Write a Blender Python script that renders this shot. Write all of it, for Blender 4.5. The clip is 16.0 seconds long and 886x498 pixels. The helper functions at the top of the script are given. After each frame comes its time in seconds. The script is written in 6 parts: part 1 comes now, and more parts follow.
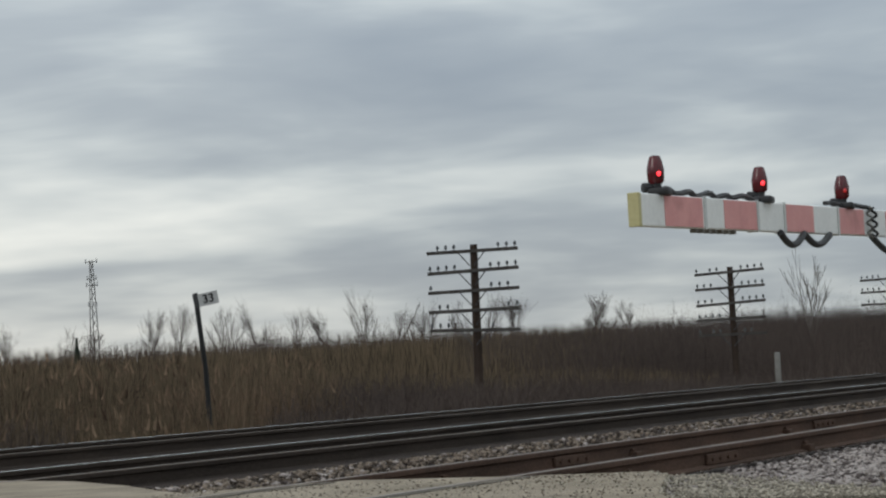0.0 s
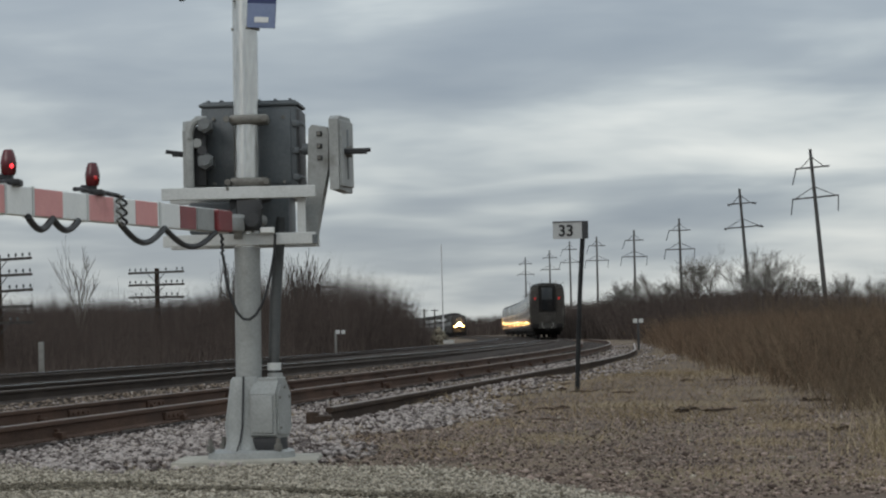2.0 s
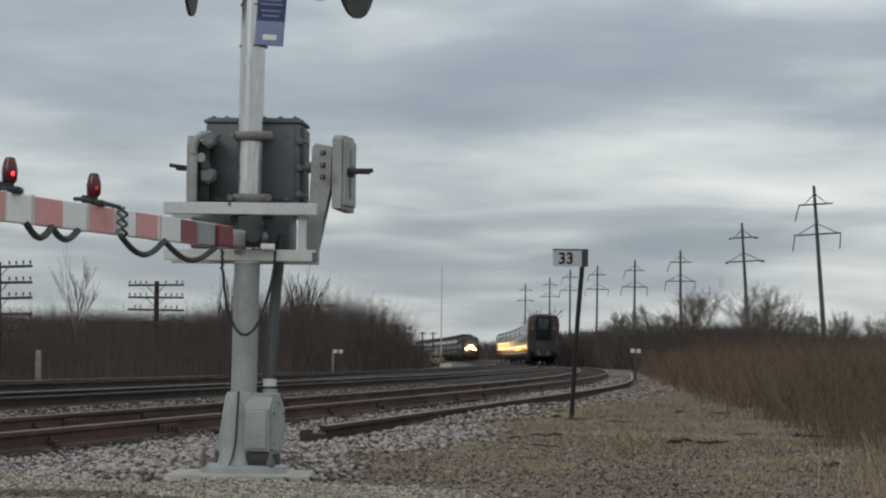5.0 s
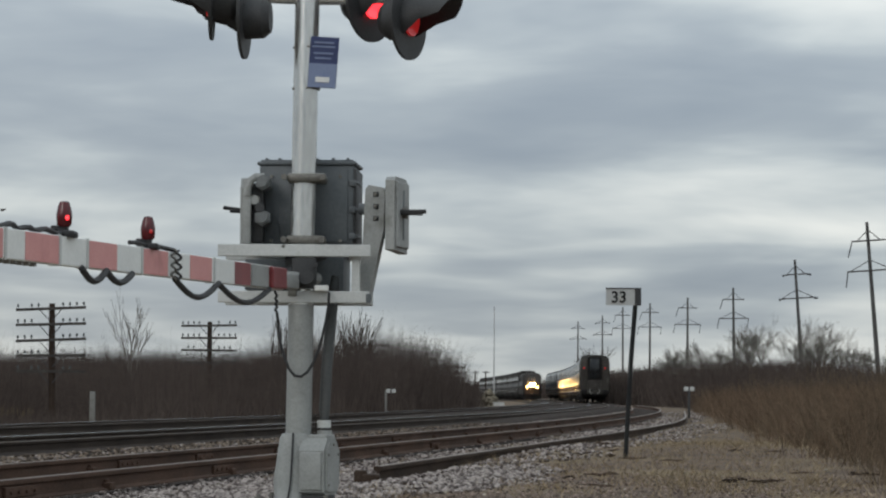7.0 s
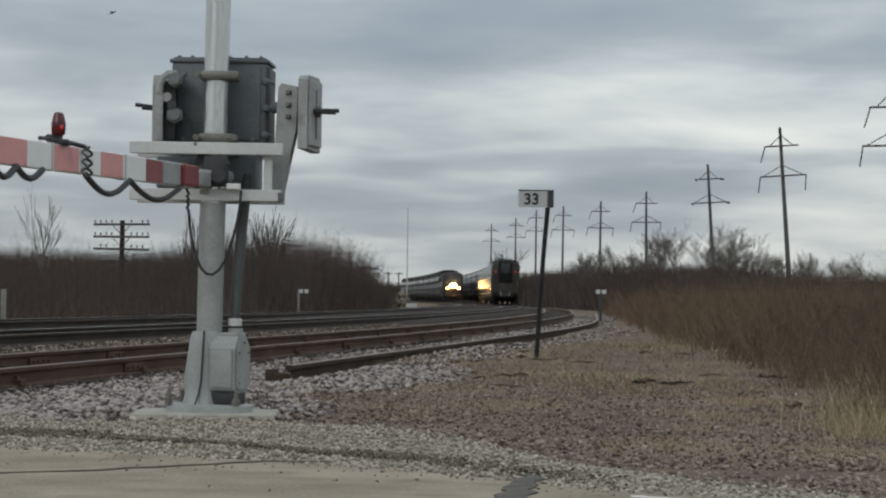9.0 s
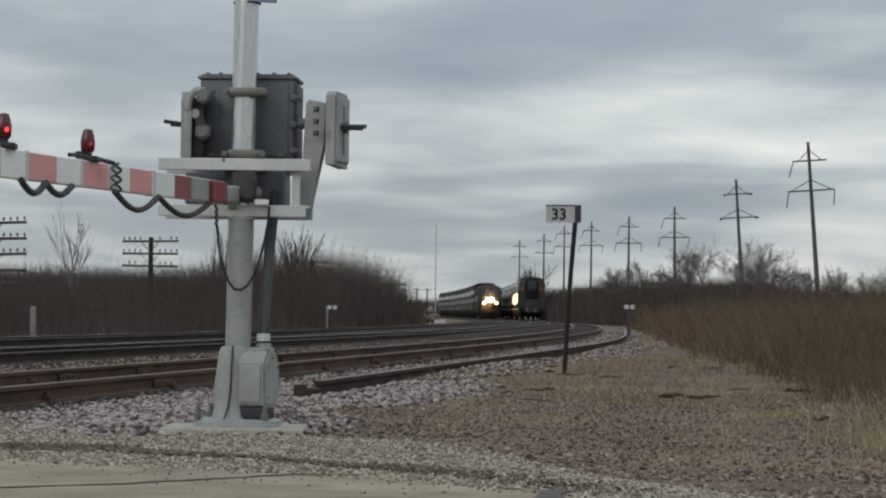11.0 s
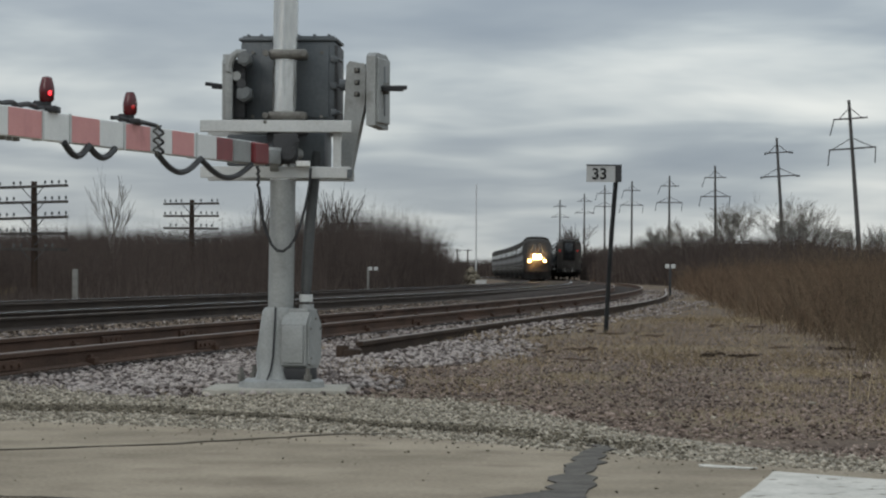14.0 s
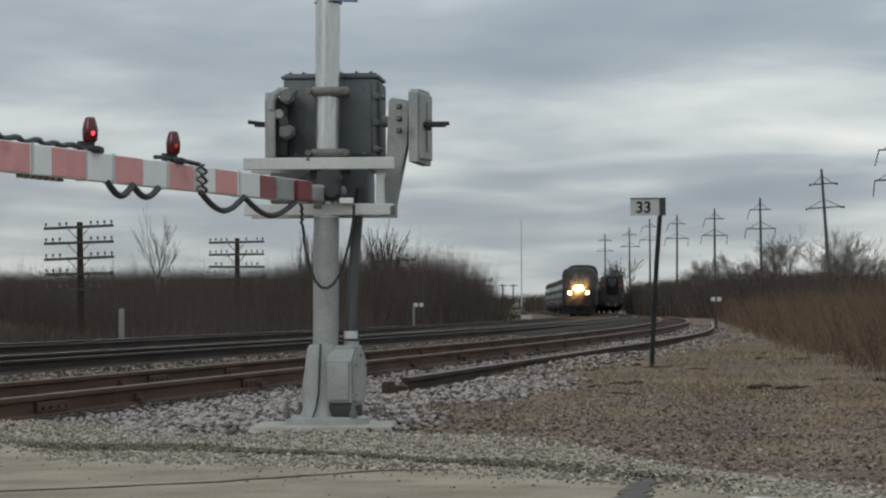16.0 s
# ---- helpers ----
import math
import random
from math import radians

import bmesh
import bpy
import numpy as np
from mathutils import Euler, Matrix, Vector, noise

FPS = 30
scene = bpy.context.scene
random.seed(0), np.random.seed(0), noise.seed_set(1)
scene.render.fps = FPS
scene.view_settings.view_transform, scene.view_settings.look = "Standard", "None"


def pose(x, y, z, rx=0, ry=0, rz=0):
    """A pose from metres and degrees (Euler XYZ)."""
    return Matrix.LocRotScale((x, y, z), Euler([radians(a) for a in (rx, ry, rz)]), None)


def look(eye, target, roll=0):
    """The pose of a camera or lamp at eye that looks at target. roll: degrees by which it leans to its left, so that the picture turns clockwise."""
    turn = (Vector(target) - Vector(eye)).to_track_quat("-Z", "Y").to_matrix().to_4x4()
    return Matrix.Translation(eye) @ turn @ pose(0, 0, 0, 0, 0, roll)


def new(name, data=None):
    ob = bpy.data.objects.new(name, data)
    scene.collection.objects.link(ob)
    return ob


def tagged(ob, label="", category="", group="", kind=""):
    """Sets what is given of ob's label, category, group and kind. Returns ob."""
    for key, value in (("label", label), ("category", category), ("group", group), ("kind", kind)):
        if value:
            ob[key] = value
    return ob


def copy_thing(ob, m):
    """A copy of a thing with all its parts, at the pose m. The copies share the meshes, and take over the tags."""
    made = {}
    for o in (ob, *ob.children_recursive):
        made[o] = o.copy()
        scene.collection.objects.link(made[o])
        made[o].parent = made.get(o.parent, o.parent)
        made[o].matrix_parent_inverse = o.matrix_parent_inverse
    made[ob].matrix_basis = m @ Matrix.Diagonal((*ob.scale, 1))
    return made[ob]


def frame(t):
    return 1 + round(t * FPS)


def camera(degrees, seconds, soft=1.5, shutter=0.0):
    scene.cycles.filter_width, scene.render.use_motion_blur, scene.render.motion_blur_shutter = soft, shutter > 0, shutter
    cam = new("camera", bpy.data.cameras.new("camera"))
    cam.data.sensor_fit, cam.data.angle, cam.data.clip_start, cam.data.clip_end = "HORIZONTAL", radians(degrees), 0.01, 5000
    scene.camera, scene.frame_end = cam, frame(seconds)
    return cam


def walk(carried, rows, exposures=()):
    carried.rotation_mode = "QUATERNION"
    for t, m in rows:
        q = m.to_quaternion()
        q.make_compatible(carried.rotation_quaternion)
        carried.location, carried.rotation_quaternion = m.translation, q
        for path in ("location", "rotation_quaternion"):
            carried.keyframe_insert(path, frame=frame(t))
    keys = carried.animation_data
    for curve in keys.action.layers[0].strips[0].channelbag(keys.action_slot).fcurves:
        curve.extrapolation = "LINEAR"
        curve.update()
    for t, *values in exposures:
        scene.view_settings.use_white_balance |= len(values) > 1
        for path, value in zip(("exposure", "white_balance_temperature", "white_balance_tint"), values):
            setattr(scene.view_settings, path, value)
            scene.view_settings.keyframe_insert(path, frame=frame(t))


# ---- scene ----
cam = camera(19.77, 16.0, soft=2.2)
walk(cam, [
    (0, pose(-0.108, -0.001, 0.726, 92.719, 2.861, 15.659)),
    (0.1, pose(-0.102, -0.000, 0.717, 92.413, 2.100, 13.170)),
    (0.2, pose(-0.088, -0.001, 0.723, 92.378, 1.937, 11.753)),
    (0.3, pose(-0.078, -0.001, 0.728, 91.976, 2.876, 9.577)),
    (0.4, pose(-0.063, -0.001, 0.725, 92.120, 2.744, 8.050)),
    (0.5, pose(-0.055, -0.001, 0.720, 92.217, 2.210, 7.757)),
    (0.6, pose(-0.045, -0.000, 0.712, 92.064, 2.077, 6.858)),
    (0.7, pose(-0.037, -0.000, 0.706, 91.825, 1.466, 5.204)),
    (0.8, pose(-0.033, -0.000, 0.709, 91.353, 1.333, 4.775)),
    (1, pose(-0.011, -0.000, 0.700, 91.218, 0.651, 2.178)),
    (1.5, pose(-0.000, -0.000, 0.700, 91.520, -0.000, -0.000)),
    (1.9, pose(0.002, 0.000, 0.695, 91.853, 1.050, -1.450)),
    (2, pose(0.009, 0.000, 0.693, 91.910, 1.444, -0.722)),
    (2.5, pose(0.012, 0.000, 0.699, 92.665, 0.935, 0.548)),
    (3, pose(0.020, 0.000, 0.690, 91.405, 0.527, -1.535)),
    (3.5, pose(0.026, 0.001, 0.678, 91.119, -0.004, -2.937)),
    (4, pose(0.029, -0.035, 0.685, 91.476, 0.025, -2.037)),
    (4.5, pose(0.021, -0.070, 0.690, 92.188, -0.361, -1.484)),
    (5, pose(0.020, -0.074, 0.688, 92.434, -0.656, -0.776)),
    (5.2, pose(0.017, -0.076, 0.691, 92.485, -0.973, 0.021)),
    (7.3, pose(0.012, -0.095, 0.699, 93.332, -0.276, 0.343)),
    (7.5, pose(0.012, -0.097, 0.697, 92.895, -0.134, -0.008)),
    (8, pose(0.019, -0.101, 0.696, 91.960, -0.465, -1.125)),
    (8.5, pose(0.019, -0.106, 0.689, 91.116, -0.670, -1.114)),
    (9, pose(0.023, -0.110, 0.688, 91.098, -0.833, -1.547)),
    (9.5, pose(0.027, -0.127, 0.687, 91.166, -0.275, -1.524)),
    (9.7, pose(0.027, -0.136, 0.692, 91.509, -0.170, -1.045)),
    (11.8, pose(0.031, -0.212, 0.670, 91.251, -0.774, -0.984)),
    (12, pose(0.036, -0.219, 0.669, 90.915, -0.748, -1.015)),
    (12.5, pose(0.029, -0.220, 0.674, 91.166, -0.846, -0.432)),
    (13, pose(0.026, -0.222, 0.673, 90.560, -1.106, -0.964)),
    (13.5, pose(0.026, -0.223, 0.670, 90.057, -1.010, 0.164)),
    (14, pose(0.022, -0.224, 0.676, 90.557, -0.313, 0.012)),
    (14.5, pose(0.018, -0.225, 0.676, 91.467, -0.222, 0.745)),
    (15, pose(0.021, -0.227, 0.676, 91.378, 0.239, 0.914)),
    (15.5, pose(0.019, -0.228, 0.669, 91.144, -0.089, 1.321)),
    (16, pose(0.030, -0.229, 0.674, 91.363, 0.349, 1.043)),
])

# ---- sky and light ----
world = bpy.data.worlds.new("overcast_sky")
scene.world = world
world.use_nodes = True
wn, wl = world.node_tree.nodes, world.node_tree.links
wn.clear()


def wnode(kind, **values):
    n = wn.new(kind)
    for k, v in values.items():
        n.inputs[k].default_value = v
    return n


def wmath(op, a, b):
    n = wn.new("ShaderNodeMath")
    n.operation = op
    for i, v in enumerate((a, b)):
        if isinstance(v, (int, float)):
            n.inputs[i].default_value = v
        else:
            wl.new(v, n.inputs[i])
    return n.outputs[0]


coord = wn.new("ShaderNodeTexCoord")
sep = wn.new("ShaderNodeSeparateXYZ")
wl.new(coord.outputs["Generated"], sep.inputs[0])
up = wmath("MAXIMUM", sep.outputs[2], 0.0)
lift = wmath("ADD", up, 0.14)
comb = wn.new("ShaderNodeCombineXYZ")
wl.new(wmath("DIVIDE", sep.outputs[0], lift), comb.inputs[0])
wl.new(wmath("DIVIDE", sep.outputs[1], lift), comb.inputs[1])


def clouds(sx, sy, detail, shift, rough=0.55, bend_=0.3):
    m = wn.new("ShaderNodeMapping")
    m.inputs["Location"].default_value = shift
    m.inputs["Rotation"].default_value = (0, 0, radians(5))
    m.inputs["Scale"].default_value = (sx, sy, 1)
    wl.new(comb.outputs[0], m.inputs[0])
    n = wnode("ShaderNodeTexNoise", Scale=1.0, Detail=detail, Roughness=rough, Distortion=bend_)
    wl.new(m.outputs[0], n.inputs["Vector"])
    return n.outputs["Fac"]


big = clouds(0.95, 1.15, 2.5, (3.1, 0.7, 0), 0.48, 0.25)
fine = clouds(2.2, 2.3, 3.5, (1.4, 5.2, 2.0), 0.48, 0.2)
# lumps of cloud, wider than high
puff = wn.new("ShaderNodeMapping")
puff.inputs["Scale"].default_value = (8, 8, 36)
wl.new(coord.outputs["Generated"], puff.inputs[0])
puffs = wnode("ShaderNodeTexNoise", Scale=1.0, Detail=4.0, Roughness=0.55, Distortion=0.3)
wl.new(puff.outputs[0], puffs.inputs["Vector"])
# layers of cloud stacked over the horizon
layer = wn.new("ShaderNodeValToRGB")
steps = ((0.0, 0.72), (0.020, 0.67), (0.034, 0.53), (0.045, 0.43), (0.058, 0.72), (0.072, 0.66), (0.092, 0.47), (0.125, 0.40), (0.17, 0.50), (0.6, 0.5))
for i, (p, v) in enumerate(steps):
    e = layer.color_ramp.elements[i] if i < 2 else layer.color_ramp.elements.new(p)
    e.position, e.color = p, (v, v, v, 1)
wl.new(wmath("ADD", up, wmath("MULTIPLY", wmath("SUBTRACT", big, 0.5), 0.075)), layer.inputs[0])
mixed = wmath("ADD", wmath("ADD", wmath("MULTIPLY", layer.outputs[0], 0.62), wmath("ADD", wmath("MULTIPLY", big, 0.42), wmath("MINIMUM", wmath("MULTIPLY", wmath("MAXIMUM", wmath("SUBTRACT", wmath("MULTIPLY", sep.outputs[0], -1.0), 0.24), 0.0), 0.3), 0.04))), wmath("ADD", wmath("MULTIPLY", fine, 0.38), wmath("SUBTRACT", wmath("ADD", wmath("MULTIPLY", puffs.outputs["Fac"], 0.36), wmath("MINIMUM", wmath("MULTIPLY", wmath("MAXIMUM", wmath("SUBTRACT", sep.outputs[0], 0.02), 0.0), 0.5), 0.070)), 0.400)))
ramp = wn.new("ShaderNodeValToRGB")
ramp.color_ramp.interpolation = "B_SPLINE"
ramp.color_ramp.elements[0].position, ramp.color_ramp.elements[0].color = 0.28, (0.235, 0.287, 0.35, 1)
ramp.color_ramp.elements[1].position, ramp.color_ramp.elements[1].color = 0.78, (0.88, 0.90, 0.865, 1)
mid = ramp.color_ramp.elements.new(0.48)
mid.color = (0.335, 0.387, 0.437, 1)
mid2 = ramp.color_ramp.elements.new(0.60)
mid2.color = (0.50, 0.558, 0.582, 1)
wl.new(mixed, ramp.inputs[0])
sky = wn.new("ShaderNodeTexSky")
sky.sky_type, sky.sun_disc, sky.sun_elevation, sky.sun_rotation = "NISHITA", False, radians(28), radians(-35)
skyb = wnode("ShaderNodeBackground", Strength=0.07)
wl.new(sky.outputs[0], skyb.inputs[0])
# an overcast dome is brighter towards the zenith
dome = wmath("ADD", 0.845, wmath("MULTIPLY", wmath("POWER", up, 0.8), 1.55))
cloudb = wnode("ShaderNodeBackground", Strength=1.0)
wl.new(ramp.outputs[0], cloudb.inputs[0])
wl.new(dome, cloudb.inputs[1])
veil = wnode("ShaderNodeMixShader", Fac=0.94)
wl.new(skyb.outputs[0], veil.inputs[1])
wl.new(cloudb.outputs[0], veil.inputs[2])
wout = wn.new("ShaderNodeOutputWorld")
wl.new(veil.outputs[0], wout.inputs[0])

sun = new("sun", bpy.data.lights.new("sun", "SUN"))
sun.data.energy, sun.data.angle, sun.data.color = 0.6, radians(25), (1.0, 0.96, 0.9)
sun.matrix_world = look((0, 0, 60), (30, 42, 33))
scene.view_settings.exposure = 0.0


# ---- materials ----
def material(name, a, b, rough=0.8, metal=0.0, scale=6.0, fine=60.0, bump=0.25, island=0.0, rand=0.0, stretch=(1, 1, 1), spread=(0.35, 0.68), dirt=None, dirt_scale=1.3, dirt_at=(0.55, 0.75), sheen=0.5):
    """Two tones mixed by noise at two scales, with bump; island or rand shifts the tone from piece to piece."""
    m = bpy.data.materials.new(name)
    m.use_nodes = True
    nd, ln = m.node_tree.nodes, m.node_tree.links
    bsdf = nd["Principled BSDF"]
    tc = nd.new("ShaderNodeTexCoord")
    mp = nd.new("ShaderNodeMapping")
    mp.inputs["Scale"].default_value = stretch
    ln.new(tc.outputs["Object"], mp.inputs[0])

    def noise_at(s, d):
        n = nd.new("ShaderNodeTexNoise")
        n.inputs["Scale"].default_value, n.inputs["Detail"].default_value = s, d
        ln.new(mp.outputs[0], n.inputs["Vector"])
        return n.outputs["Fac"]

    n1, n2 = noise_at(scale, 5), noise_at(fine, 4)
    add = nd.new("ShaderNodeMath")
    add.operation = "MULTIPLY_ADD"
    ln.new(n2, add.inputs[0])
    add.inputs[1].default_value = 0.45
    half = nd.new("ShaderNodeMath")
    half.operation = "MULTIPLY"
    ln.new(n1, half.inputs[0])
    half.inputs[1].default_value = 0.6
    ln.new(half.outputs[0], add.inputs[2])
    value = add.outputs[0]
    for amount, node, socket in ((island, "ShaderNodeNewGeometry", "Random Per Island"), (rand, "ShaderNodeObjectInfo", "Random")):
        if amount:
            src = nd.new(node)
            k = nd.new("ShaderNodeMath")
            k.operation = "MULTIPLY_ADD"
            ln.new(src.outputs[socket], k.inputs[0])
            k.inputs[1].default_value = amount
            k2 = nd.new("ShaderNodeMath")
            k2.operation = "ADD"
            ln.new(value, k.inputs[2])
            ln.new(k.outputs[0], k2.inputs[0])
            k2.inputs[1].default_value = -amount / 2
            value = k2.outputs[0]
    rp = nd.new("ShaderNodeValToRGB")
    rp.color_ramp.elements[0].position, rp.color_ramp.elements[1].position = spread
    rp.color_ramp.elements[0].color, rp.color_ramp.elements[1].color = (*a, 1), (*b, 1)
    ln.new(value, rp.inputs[0])
    colour = rp.outputs[0]
    if dirt:
        nd3 = noise_at(dirt_scale, 6)
        dr = nd.new("ShaderNodeValToRGB")
        dr.color_ramp.elements[0].position, dr.color_ramp.elements[1].position = dirt_at
        ln.new(nd3, dr.inputs[0])
        mx = nd.new("ShaderNodeMix")
        mx.data_type = "RGBA"
        ln.new(dr.outputs[0], mx.inputs["Factor"])
        ln.new(colour, mx.inputs[6])
        mx.inputs[7].default_value = (*dirt, 1)
        colour = mx.outputs[2]
    ln.new(colour, bsdf.inputs["Base Color"])
    bsdf.inputs["Roughness"].default_value, bsdf.inputs["Metallic"].default_value = rough, metal
    bsdf.inputs["Specular IOR Level"].default_value = sheen
    bp = nd.new("ShaderNodeBump")
    bp.inputs["Strength"].default_value, bp.inputs["Distance"].default_value = bump, 0.01
    ln.new(n2, bp.inputs["Height"])
    ln.new(bp.outputs[0], bsdf.inputs["Normal"])
    return m


def glow(name, colour, strength, base=(0.3, 0.02, 0.02)):
    m = material(name, base, base, rough=0.25, bump=0.0)
    bsdf = m.node_tree.nodes["Principled BSDF"]
    bsdf.inputs["Emission Color"].default_value = (*colour, 1)
    bsdf.inputs["Emission Strength"].default_value = strength
    return m


